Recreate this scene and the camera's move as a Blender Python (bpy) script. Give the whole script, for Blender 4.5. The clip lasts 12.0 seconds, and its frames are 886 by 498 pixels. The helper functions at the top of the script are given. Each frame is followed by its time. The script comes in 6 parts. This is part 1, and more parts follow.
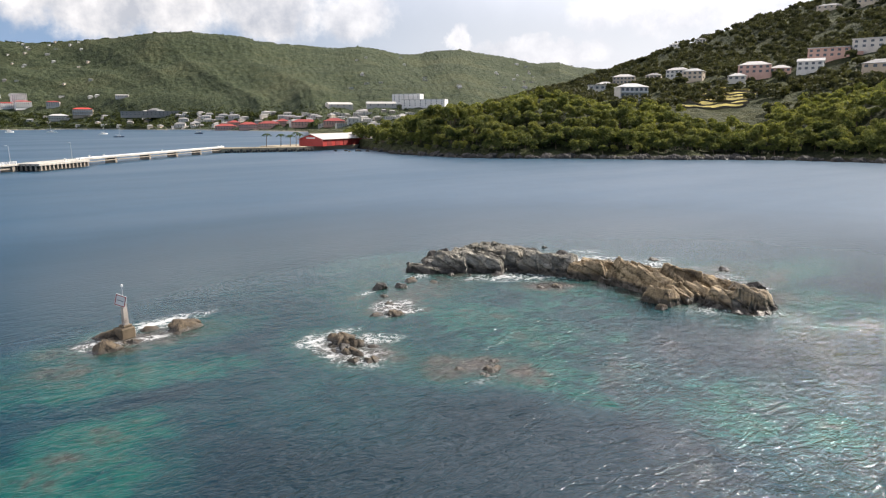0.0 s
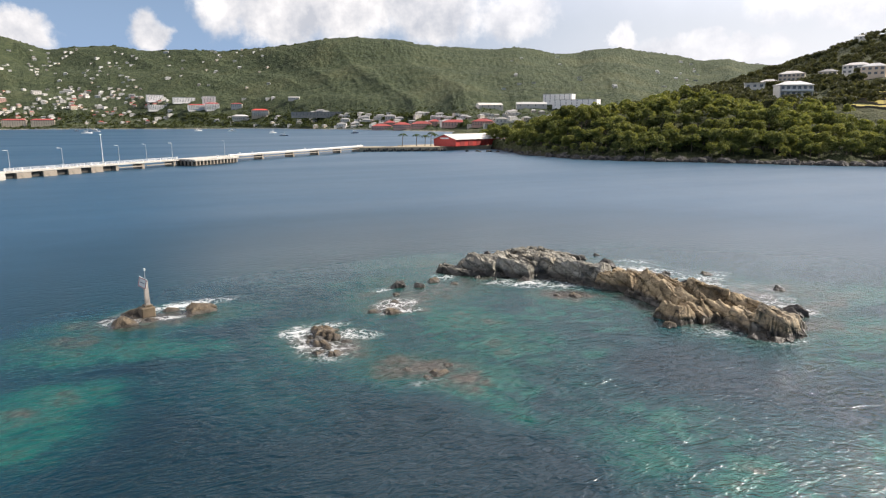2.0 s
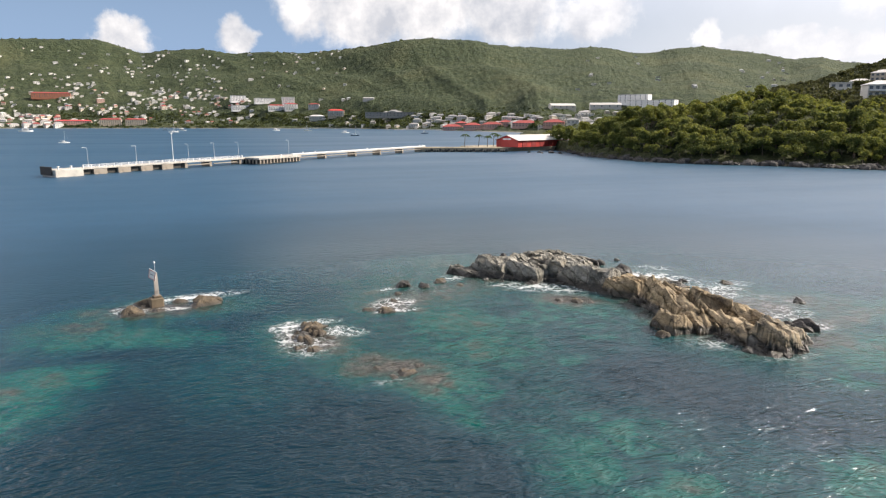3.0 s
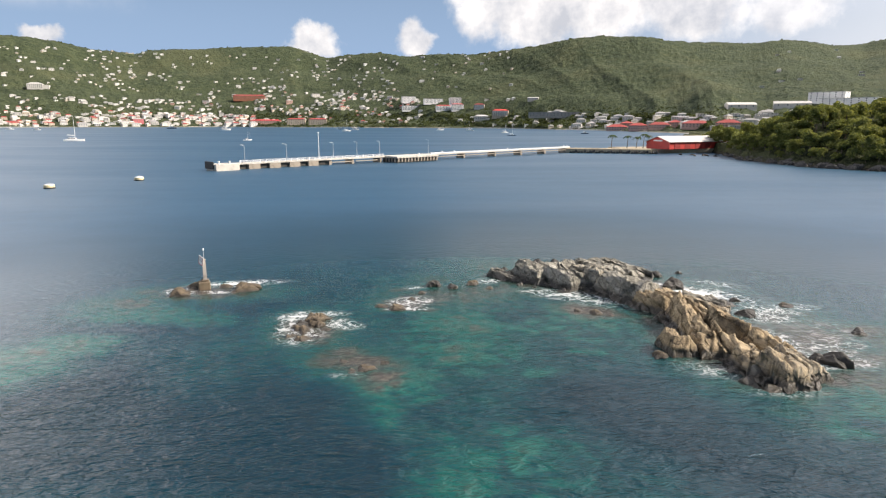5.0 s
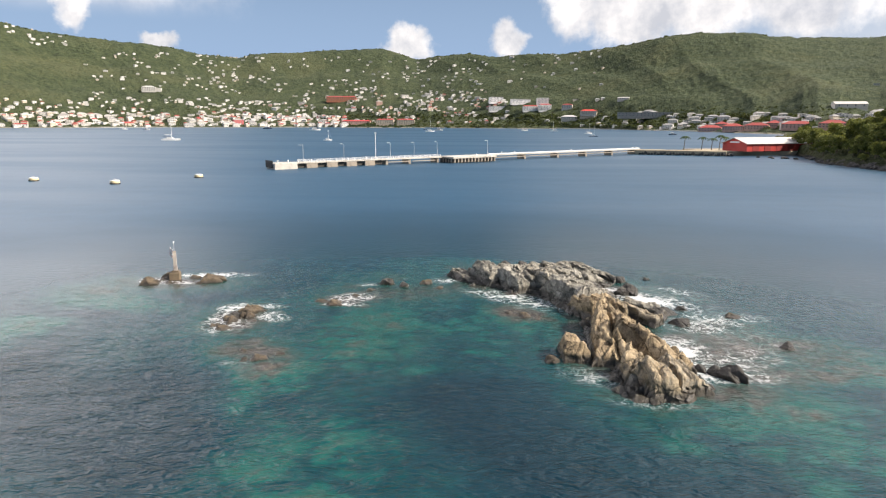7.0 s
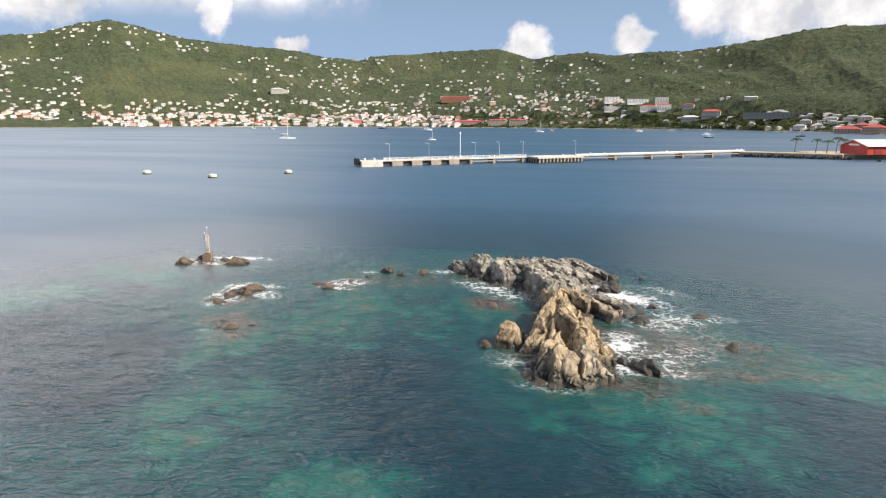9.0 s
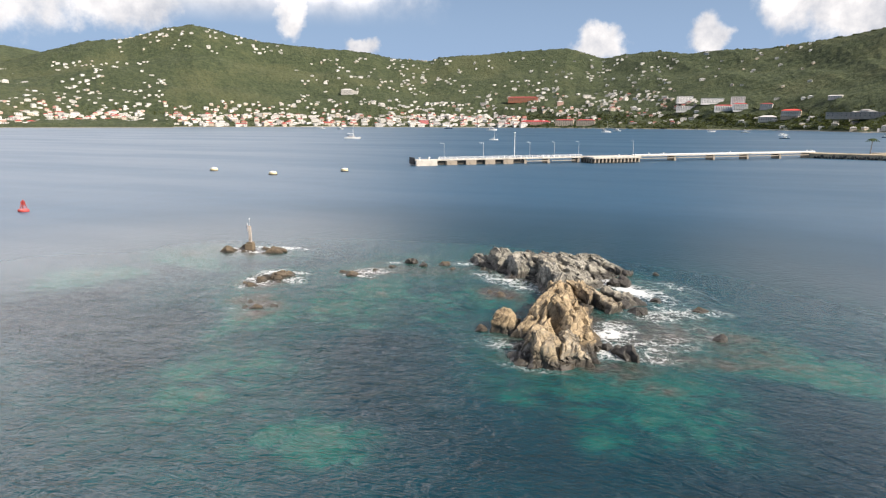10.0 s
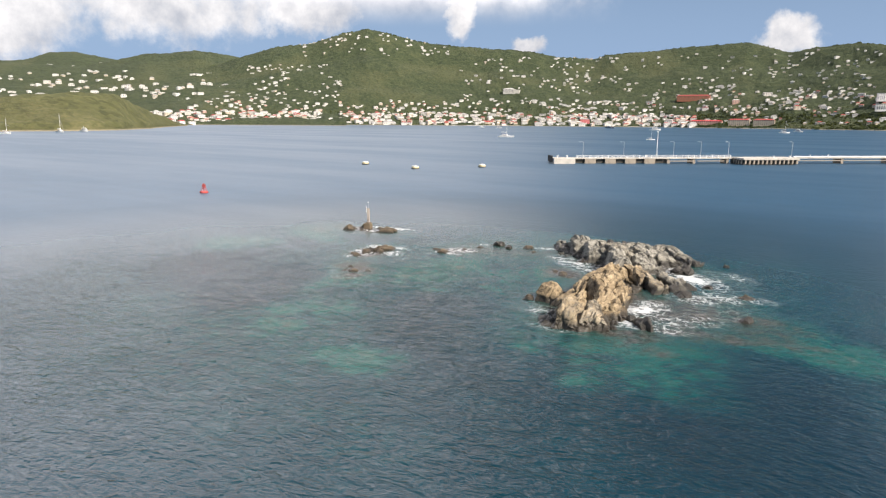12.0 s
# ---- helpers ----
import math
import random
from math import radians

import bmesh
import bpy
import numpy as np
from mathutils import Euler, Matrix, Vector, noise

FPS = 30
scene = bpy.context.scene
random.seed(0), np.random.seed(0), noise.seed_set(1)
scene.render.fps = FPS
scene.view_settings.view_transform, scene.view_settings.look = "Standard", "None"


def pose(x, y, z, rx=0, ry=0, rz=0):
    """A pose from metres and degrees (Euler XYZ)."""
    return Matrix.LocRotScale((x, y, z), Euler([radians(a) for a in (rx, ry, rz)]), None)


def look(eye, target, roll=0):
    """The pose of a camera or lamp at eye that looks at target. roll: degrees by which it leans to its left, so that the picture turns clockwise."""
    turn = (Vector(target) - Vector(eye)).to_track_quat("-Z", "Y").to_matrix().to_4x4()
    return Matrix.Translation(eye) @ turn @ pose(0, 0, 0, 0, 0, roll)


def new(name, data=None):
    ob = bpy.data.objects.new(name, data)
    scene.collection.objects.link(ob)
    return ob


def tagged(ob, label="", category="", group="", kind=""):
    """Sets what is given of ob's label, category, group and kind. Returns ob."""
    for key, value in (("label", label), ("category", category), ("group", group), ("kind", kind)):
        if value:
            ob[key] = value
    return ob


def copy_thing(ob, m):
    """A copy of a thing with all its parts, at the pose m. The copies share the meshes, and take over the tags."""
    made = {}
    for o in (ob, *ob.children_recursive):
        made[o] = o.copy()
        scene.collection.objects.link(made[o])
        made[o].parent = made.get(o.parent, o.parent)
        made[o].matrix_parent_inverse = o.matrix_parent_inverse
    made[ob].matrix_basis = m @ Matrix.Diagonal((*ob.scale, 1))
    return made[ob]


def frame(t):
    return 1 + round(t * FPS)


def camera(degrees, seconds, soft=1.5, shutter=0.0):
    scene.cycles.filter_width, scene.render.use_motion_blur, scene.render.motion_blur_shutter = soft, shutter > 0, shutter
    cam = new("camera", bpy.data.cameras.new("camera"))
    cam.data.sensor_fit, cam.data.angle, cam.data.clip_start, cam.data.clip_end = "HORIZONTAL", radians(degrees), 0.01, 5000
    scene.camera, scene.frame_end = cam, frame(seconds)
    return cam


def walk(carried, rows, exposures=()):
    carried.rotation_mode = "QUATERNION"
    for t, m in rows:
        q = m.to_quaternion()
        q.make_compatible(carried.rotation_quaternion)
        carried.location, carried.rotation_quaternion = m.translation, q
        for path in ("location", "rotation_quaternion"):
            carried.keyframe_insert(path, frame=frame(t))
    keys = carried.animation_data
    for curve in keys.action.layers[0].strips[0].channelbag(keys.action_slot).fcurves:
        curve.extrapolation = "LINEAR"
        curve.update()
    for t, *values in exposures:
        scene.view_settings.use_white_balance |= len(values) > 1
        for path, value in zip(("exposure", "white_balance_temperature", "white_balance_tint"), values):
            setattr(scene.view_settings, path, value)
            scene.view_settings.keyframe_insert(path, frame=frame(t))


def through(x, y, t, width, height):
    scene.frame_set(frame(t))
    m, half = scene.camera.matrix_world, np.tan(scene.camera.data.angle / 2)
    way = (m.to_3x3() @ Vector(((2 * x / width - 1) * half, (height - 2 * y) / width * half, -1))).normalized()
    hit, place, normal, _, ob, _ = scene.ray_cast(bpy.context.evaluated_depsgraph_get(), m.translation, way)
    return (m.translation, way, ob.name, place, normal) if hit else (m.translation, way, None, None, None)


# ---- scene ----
cam = camera(68.9, 12.0, soft=1.2)
PATH = [
    (0, (-32.263, 12.206, 16.717), (-31.095, 13.781, 16.326), -0.3),
    (0.5, (-29.602, 10.286, 16.748), (-28.53, 11.929, 16.358), -0.3),
    (1, (-26.796, 8.439, 16.775), (-25.824, 10.143, 16.386), -0.2),
    (1.5, (-23.859, 6.777, 16.821), (-22.989, 8.535, 16.432), -0.2),
    (2, (-20.798, 5.298, 16.869), (-20.03, 7.103, 16.481), -0.2),
    (2.5, (-17.62, 3.984, 16.895), (-16.952, 5.829, 16.507), -0.2),
    (3, (-14.378, 2.89, 16.905), (-13.817, 4.77, 16.519), -0.0),
    (5, (-0.949, 0.44, 17.131), (-0.879, 2.401, 16.744), 0.1),
    (5.5, (2.561, 0.197, 17.174), (2.537, 2.159, 16.787), 0.1),
    (6, (6.171, 0.055, 17.219), (6.091, 2.015, 16.832), 0.1),
    (6.5, (9.838, -0.04, 17.237), (9.705, 1.917, 16.851), 0.1),
    (7, (13.439, -0.145, 17.252), (13.238, 1.807, 16.866), 0.1),
    (9, (26.795, -1.672, 17.168), (26.255, 0.214, 16.782), 0.2),
    (9.5, (29.974, -2.608, 17.106), (29.337, -0.752, 16.72), 0.2),
    (10, (33.03, -3.77, 17.068), (32.299, -1.949, 16.682), 0.2),
    (10.5, (36.105, -4.886, 16.991), (35.281, -3.105, 16.605), 0.3),
    (11, (39.188, -6.004, 16.907), (38.27, -4.27, 16.52), 0.3),
    (11.5, (42.295, -7.15, 16.888), (41.256, -5.486, 16.5), 0.3),
    (12, (45.415, -8.323, 16.886), (44.265, -6.735, 16.495), 0.4),
]
walk(cam, [(t, look(eye, target, roll)) for t, eye, target, roll in PATH],
     [(0.0, 0.01, 6560, 13), (6.0, 0.12, 6700, 13), (9.5, 0.10, 6700, 13), (12.0, -0.02, 6600, 13)])

# ---- light ----
SUN_AZ, SUN_EL = 97.0, 38.0          # clockwise from +y, and above the horizon, in degrees
SUN_DIR = Vector((math.sin(radians(SUN_AZ)) * math.cos(radians(SUN_EL)),
                  math.cos(radians(SUN_AZ)) * math.cos(radians(SUN_EL)), math.sin(radians(SUN_EL))))
sun_data = bpy.data.lights.new("sun", "SUN")
sun_data.energy, sun_data.angle, sun_data.color = 6.6, radians(0.55), (1.0, 0.93, 0.82)
sun = new("sun", sun_data)
sun.matrix_world = look((300, 0, 400), Vector((300, 0, 400)) - SUN_DIR)


class Nodes:
    """A small helper to write node trees briefly."""

    def __init__(self, tree):
        self.t = tree
        tree.nodes.clear()

    def add(self, kind, inputs=(), **props):
        n = self.t.nodes.new(kind)
        for k, v in props.items():
            setattr(n, k, v)
        for k, v in dict(inputs).items():
            s = n.inputs[k]
            if isinstance(v, bpy.types.NodeSocket):
                self.t.links.new(v, s)
            elif isinstance(v, bpy.types.Node):
                self.t.links.new(v.outputs[0], s)
            else:
                s.default_value = v
        return n

    def math(self, op, a, b=0.0, c=0.0, clamp=False):
        return self.add("ShaderNodeMath", {0: a, 1: b, 2: c}, operation=op, use_clamp=clamp).outputs[0]

    def vec(self, op, a, b=(0, 0, 0)):
        return self.add("ShaderNodeVectorMath", {0: a, 1: b}, operation=op)

    def mix(self, f, a, b, blend="MIX"):
        n = self.add("ShaderNodeMix", data_type="RGBA", blend_type=blend)
        for k, v in ((0, f), (6, a), (7, b)):
            s = n.inputs[k]
            if isinstance(v, bpy.types.NodeSocket):
                self.t.links.new(v, s)
            else:
                s.default_value = (*v, 1) if isinstance(v, tuple) and len(v) == 3 else v
        return n.outputs[2]

    def noise(self, p, scale, detail=4.0, rough=0.55, distort=0.0):
        return self.add("ShaderNodeTexNoise", {"Vector": p, "Scale": scale, "Detail": detail, "Roughness": rough, "Distortion": distort}).outputs[0]

    def ramp(self, f, stops, mode="LINEAR"):
        n = self.add("ShaderNodeValToRGB", {0: f})
        r = n.color_ramp
        r.interpolation = mode
        while len(r.elements) < len(stops):
            r.elements.new(0.5)
        for e, (p, c) in zip(r.elements, stops):
            e.position, e.color = p, (*c, 1) if len(c) == 3 else c
        return n.outputs[0]

    def span(self, v, a, b, c=0.0, d=1.0, kind="SMOOTHSTEP"):
        return self.add("ShaderNodeMapRange", {0: v, 1: a, 2: b, 3: c, 4: d}, interpolation_type=kind).outputs[0]


def heading(az, el):
    a, e = radians(az), radians(el)
    return (math.sin(a) * math.cos(e), math.cos(a) * math.cos(e), math.sin(e))


# ---- sky: clear blue air with trade-wind cumulus along the ridge ----
world = bpy.data.worlds.new("sky")
scene.world = world
world.use_nodes = True
n = Nodes(world.node_tree)
sky = n.add("ShaderNodeTexSky", sky_type="NISHITA", sun_disc=False, sun_elevation=radians(SUN_EL), sun_rotation=radians(SUN_AZ),
            air_density=1.0, dust_density=1.2, ozone_density=1.4)
way = n.add("ShaderNodeTexCoord").outputs["Generated"]
puff = n.noise(way, 11.0, 9.0, 0.62)
curl = n.add("ShaderNodeTexNoise", {"Vector": way, "Scale": 26.0, "Detail": 6.0, "Roughness": 0.6}).outputs[1]
bent = n.vec("ADD", way, n.vec("MULTIPLY", n.vec("SUBTRACT", curl, (0.5, 0.5, 0.5)).outputs[0], (0.05, 0.05, 0.045)).outputs[0]).outputs[0]


def cloud(az, el, wide, tall, thick=1.0):
    """How much of a cumulus round that heading covers the sky: 0 to 1."""
    c = heading(az, el)
    d = n.vec("SUBTRACT", bent, c).outputs[0]
    a = radians(az)
    across = n.add("ShaderNodeVectorMath", {0: d, 1: (math.cos(a), -math.sin(a), 0)}, operation="DOT_PRODUCT").outputs["Value"]
    up = n.add("ShaderNodeSeparateXYZ", {0: d}).outputs[2]
    front = n.add("ShaderNodeVectorMath", {0: way, 1: c}, operation="DOT_PRODUCT").outputs["Value"]
    ax, ay = n.math("DIVIDE", across, radians(wide)), n.math("DIVIDE", up, radians(tall))
    r2 = n.math("ADD", n.math("MULTIPLY", ax, ax), n.math("MULTIPLY", ay, ay))
    body = n.math("SUBTRACT", 1.0, r2)
    body = n.math("ADD", body, n.math("MULTIPLY", n.math("SUBTRACT", puff, 0.5), 2.2))
    return n.math("MULTIPLY", n.span(body, 0.0, 0.75, 0.0, thick), n.math("GREATER_THAN", front, 0.5))


cover = 0.0
for spec in ((-8.8, 6.3, 2.5, 1.9), (-0.4, 6.9, 2.1, 1.7), (5, 9.8, 3.0, 3.6), (9.5, 9.5, 4.5, 4.2), (15, 9.0, 6.0, 3.4), (22, 9.2, 6.0, 3.2, 0.95), (29, 8.6, 4.0, 2.6, 0.8),
             (-34.6, 8.8, 1.7, 2.6), (-28.6, 6.2, 1.9, 1.0), (-48, 9.8, 6.5, 3.2, 0.95), (-58, 8.6, 8.0, 3.8, 0.95), (-69, 8.0, 7.0, 4.4, 0.95),
             (6, 15.5, 7, 4.5), (15, 16, 9, 6.5), (26, 15.5, 9, 6, 0.95), (38, 6.6, 1.2, 1.6, 0.8), (45, 5.6, 7.0, 1.2, 0.6), (58, 9.5, 12, 3.5, 0.7), (40, 18, 10, 6, 0.9), (56, 21, 13, 8, 0.9)):
    cover = n.math("MAXIMUM", cover, cloud(*spec))
up_z = n.add("ShaderNodeSeparateXYZ", {0: way}).outputs[2]
high = n.span(n.noise(n.vec("MULTIPLY", way, (1, 1, 2.4)).outputs[0], 2.6, 7.0, 0.6), 0.48, 0.70, 0.0, 0.08)
west = n.add("ShaderNodeVectorMath", {0: way, 1: heading(-64, 24)}, operation="DOT_PRODUCT").outputs["Value"]
bank = n.math("MULTIPLY", n.span(n.math("ADD", west, n.math("MULTIPLY", n.math("SUBTRACT", puff, 0.5), 0.3)), 0.72, 0.90, 0.0, 1.0), n.math("MULTIPLY", n.span(up_z, 0.13, 0.18), n.span(up_z, 0.58, 0.84, 1.0, 0.0)))
cover = n.math("MAXIMUM", cover, n.math("MAXIMUM", bank, n.math("MULTIPLY", high, n.math("MULTIPLY", n.span(up_z, 0.175, 0.30), n.span(up_z, 0.40, 0.62, 1.0, 0.3)))))
shade = n.noise(way, 19.0, 6.0, 0.6)
cloud_tone = n.ramp(shade, [(0.30, (6.6, 7.0, 7.7)), (0.50, (9.8, 9.9, 10.1)), (0.72, (13.5, 13.4, 13.2))])
# sea haze along the horizon, whiter towards the sun
toward = n.add("ShaderNodeVectorMath", {0: way, 1: heading(75, 4)}, operation="DOT_PRODUCT").outputs["Value"]
haze = n.mix(n.span(toward, 0.35, 0.95), (3.5, 5.3, 8.3), (9.2, 9.5, 10.0))
air = n.mix(n.span(up_z, 0.06, 0.34, 0.90, 0.0, "LINEAR"), sky.outputs[0], haze)
tower = n.mix(n.math("MAXIMUM", n.math("MULTIPLY", bank, n.span(up_z, 0.15, 0.22)), n.span(up_z, 0.19, 0.28, 0.0, 0.55)), cloud_tone, (27.0, 26.8, 28.2))
# bright veil round the sun
sunward = n.add("ShaderNodeVectorMath", {0: way, 1: heading(75, 34)}, operation="DOT_PRODUCT").outputs["Value"]
veil = n.span(n.math("ADD", sunward, n.math("MULTIPLY", n.math("SUBTRACT", puff, 0.5), 0.12)), 0.52, 1.0, 0.0, 1.0)
sky_col = n.mix(n.math("MULTIPLY", veil, n.span(up_z, 0.12, 0.26, 0.15, 0.9)), n.mix(cover, air, tower), (22.0, 22.0, 23.6))
n.add("ShaderNodeOutputWorld", {0: n.add("ShaderNodeBackground", {0: sky_col, 1: 0.088})})

# ---- numeric helpers ----


def lattice(ix, iy, iz, seed):
    h = (ix * 374761393 + iy * 668265263 + iz * 2147483647 + seed * 1274126177) & 0xFFFFFFFF
    h = ((h ^ (h >> 13)) * 1274126177) & 0xFFFFFFFF
    return ((h ^ (h >> 16)) & 0xFFFF) / 65535.0


def vnoise(p, seed=0):
    """Smooth value noise from 0 to 1 of an array of points (n, 3)."""
    p = np.asarray(p, float)
    i = np.floor(p).astype(np.int64)
    f = p - i
    f = f * f * (3 - 2 * f)
    out = 0
    for dx in (0, 1):
        for dy in (0, 1):
            for dz in (0, 1):
                w = (f[:, 0] if dx else 1 - f[:, 0]) * (f[:, 1] if dy else 1 - f[:, 1]) * (f[:, 2] if dz else 1 - f[:, 2])
                out = out + w * lattice(i[:, 0] + dx, i[:, 1] + dy, i[:, 2] + dz, seed)
    return out


def fbm(p, octaves=4, seed=0, gain=0.5):
    p = np.asarray(p, float)
    out, amp, total = 0, 1.0, 0.0
    for k in range(octaves):
        out = out + amp * vnoise(p * 2.03 ** k + 17.3 * k, seed + k)
        total += amp
        amp *= gain
    return out / total


def ridged(p, octaves=4, seed=0):
    out, amp, total = 0, 1.0, 0.0
    for k in range(octaves):
        out = out + amp * (1 - np.abs(2 * vnoise(np.asarray(p) * 2.0 ** k + 9.1 * k, seed + k) - 1))
        total += amp
        amp *= 0.5
    return out / total


def smooth(a, b, v):
    u = np.clip((v - a) / (b - a), 0, 1)
    return u * u * (3 - 2 * u)


def mesh_of(name, verts, faces, mat=None, soft=False):
    me = bpy.data.meshes.new(name)
    verts, faces = np.asarray(verts, np.float32), np.asarray(faces, np.int32)
    k = faces.shape[1]
    me.vertices.add(len(verts))
    me.vertices.foreach_set("co", verts.ravel())
    me.loops.add(faces.size)
    me.loops.foreach_set("vertex_index", faces.ravel())
    me.polygons.add(len(faces))
    me.polygons.foreach_set("loop_start", np.arange(len(faces), dtype=np.int32) * k)
    me.polygons.foreach_set("loop_total", np.full(len(faces), k, np.int32))
    me.polygons.foreach_set("use_smooth", np.full(len(faces), bool(soft)))
    me.update(calc_edges=True)
    if mat:
        me.materials.append(mat)
    return me


def sheet(nu, nv):
    """Quads of a grid of nu x nv points, v running fastest."""
    i = np.arange((nu - 1) * (nv - 1))
    a = (i // (nv - 1)) * nv + i % (nv - 1)
    return np.stack([a, a + nv, a + nv + 1, a + 1], 1)


def mesh_from_bm(name, bm, mat=None, soft=False):
    me = bpy.data.meshes.new(name)
    bmesh.ops.recalc_face_normals(bm, faces=bm.faces)
    for f in bm.faces:
        f.smooth = soft
    bm.to_mesh(me)
    bm.free()
    if mat:
        me.materials.append(mat)
    return me


def part(name, data, mat, parent, label="", soft=False):
    """One mesh object under a thing or under a part."""
    if isinstance(data, bmesh.types.BMesh):
        data = mesh_from_bm(name, data, mat, soft)
    ob = new(name, data)
    ob.parent = parent
    return tagged(ob, label)


def thing(name, label, category, m=None, group="", kind="", data=None):
    ob = tagged(new(name, data), label, category, group, kind)
    if m is not None:
        ob.matrix_world = m
    return ob


def box(bm, x, y, z, sx, sy, sz, turn=0.0, bevel=0.0):
    """A box with its centre and sizes; turn about z in degrees."""
    r = bmesh.ops.create_cube(bm, size=1.0, matrix=pose(x, y, z, 0, 0, turn) @ Matrix.Diagonal((sx, sy, sz, 1)))
    if bevel:
        edges = list({e for v in r["verts"] for e in v.link_edges})
        bmesh.ops.bevel(bm, geom=edges, offset=bevel, segments=1, affect="EDGES", profile=0.5)
    return bm


def rod(bm, a, b, r1, r2=None, seg=8):
    a, b = Vector(a), Vector(b)
    d = b - a
    m = Matrix.Translation((a + b) / 2) @ d.to_track_quat("Z", "Y").to_matrix().to_4x4()
    bmesh.ops.create_cone(bm, cap_ends=True, segments=seg, radius1=r1, radius2=r1 if r2 is None else r2, depth=d.length, matrix=m)
    return bm


# ---- materials ----


def material(name):
    m = bpy.data.materials.new(name)
    m.use_nodes = True
    return m, Nodes(m.node_tree)


def finish(n, base, rough, bump=None, bump_size=0.05, metal=0.0, spec=0.5, strength=0.6, extra=()):
    ins = {"Base Color": base, "Roughness": rough, "Metallic": metal, "Specular IOR Level": spec}
    if bump is not None:
        ins["Normal"] = n.add("ShaderNodeBump", {"Height": bump, "Distance": bump_size, "Strength": strength}).outputs[0]
    ins.update(dict(extra))
    p = n.add("ShaderNodeBsdfPrincipled", ins)
    n.add("ShaderNodeOutputMaterial", {0: p})
    return p


def plain(name, colour, rough=0.6, metal=0.0, wear=0.15, scale=1.0, island=False):
    """Painted or weathered surface: one colour with grain and stains."""
    m, n = material(name)
    p = n.add("ShaderNodeTexCoord").outputs["Object"]
    big, fine = n.noise(p, 0.7 * scale, 5), n.noise(p, 9 * scale, 6)
    f = n.math("ADD", n.math("MULTIPLY", big, 0.6), n.math("MULTIPLY", fine, 0.4))
    dark = tuple(c * (1 - 2.2 * wear) for c in colour)
    lite = tuple(min(1, c * (1 + wear)) for c in colour)
    col = n.ramp(f, [(0.33, dark), (0.5, colour), (0.68, lite)])
    if island:
        r = n.add("ShaderNodeObjectInfo").outputs["Random"]
        col = n.mix(1.0, col, n.ramp(r, [(0, (0.86, 0.84, 0.80)), (0.5, (0.98, 0.97, 0.95)), (1, (1, 0.93, 0.86))]), "MULTIPLY")
    finish(n, col, n.math("ADD", rough - 0.1, n.math("MULTIPLY", fine, 0.2)), fine, 0.02, metal)
    return m


def rock_material(name, stops, wet, warm=None):
    """Layered sea rock: bands of tone, fine cracks, black algae where the swell wets it. warm: stops of the parts marked as tan."""
    m, n = material(name)
    p = n.add("ShaderNodeNewGeometry").outputs["Position"]
    q = n.vec("MULTIPLY", p, (1.6, 0.5, 1.2)).outputs[0]
    broad, mid, fine = n.noise(p, 0.55, 5, 0.6), n.noise(q, 2.0, 7, 0.68, 0.5), n.noise(p, 13, 6, 0.72)
    twist = n.vec("MULTIPLY", n.add("ShaderNodeTexNoise", {"Vector": p, "Scale": 1.3, "Detail": 5}).outputs[1], (0.9, 0.9, 0.9)).outputs[0]
    crack = n.add("ShaderNodeTexVoronoi", {"Vector": n.vec("ADD", q, twist).outputs[0], "Scale": 0.6}, feature="DISTANCE_TO_EDGE").outputs["Distance"]
    hair = n.add("ShaderNodeTexVoronoi", {"Vector": n.vec("ADD", q, twist).outputs[0], "Scale": 3.1}, feature="DISTANCE_TO_EDGE").outputs["Distance"]
    line = n.math("MINIMUM", n.span(crack, 0.0, 0.028, 0.25, 1.0), n.span(hair, 0.0, 0.04, 0.75, 1.0))
    f = n.math("ADD", n.math("MULTIPLY", broad, 0.35), n.math("ADD", n.math("MULTIPLY", mid, 0.42), n.math("MULTIPLY", fine, 0.23)))
    col = n.ramp(f, stops)
    if warm:
        tone = n.add("ShaderNodeAttribute", attribute_name="tone").outputs["Fac"]
        tone = n.span(n.math("ADD", tone, n.math("MULTIPLY", n.math("SUBTRACT", mid, 0.5), 0.5)), 0.35, 0.65)
        col = n.mix(tone, col, n.ramp(f, warm))
    col = n.mix(n.math("SUBTRACT", 1.0, line), col, (0.022, 0.019, 0.016))
    z = n.add("ShaderNodeSeparateXYZ", {0: p}).outputs[2]
    edge = n.math("ADD", z, n.math("MULTIPLY", n.math("SUBTRACT", mid, 0.5), -1.1))
    damp = n.span(edge, wet - 0.12, wet + 0.26, 1.0, 0.0)
    weed = n.ramp(fine, [(0.35, (0.012, 0.011, 0.009)), (0.58, (0.035, 0.029, 0.018)), (0.75, (0.085, 0.066, 0.032))])
    col = n.mix(n.math("MULTIPLY", damp, 0.92), col, weed)
    h = n.math("ADD", n.math("MULTIPLY", mid, 0.8), n.math("ADD", n.math("MULTIPLY", fine, 0.3), n.math("MULTIPLY", line, 0.55)))
    finish(n, col, n.span(damp, 0, 1, 0.88, 0.4), h, 0.12, strength=0.8)
    return m


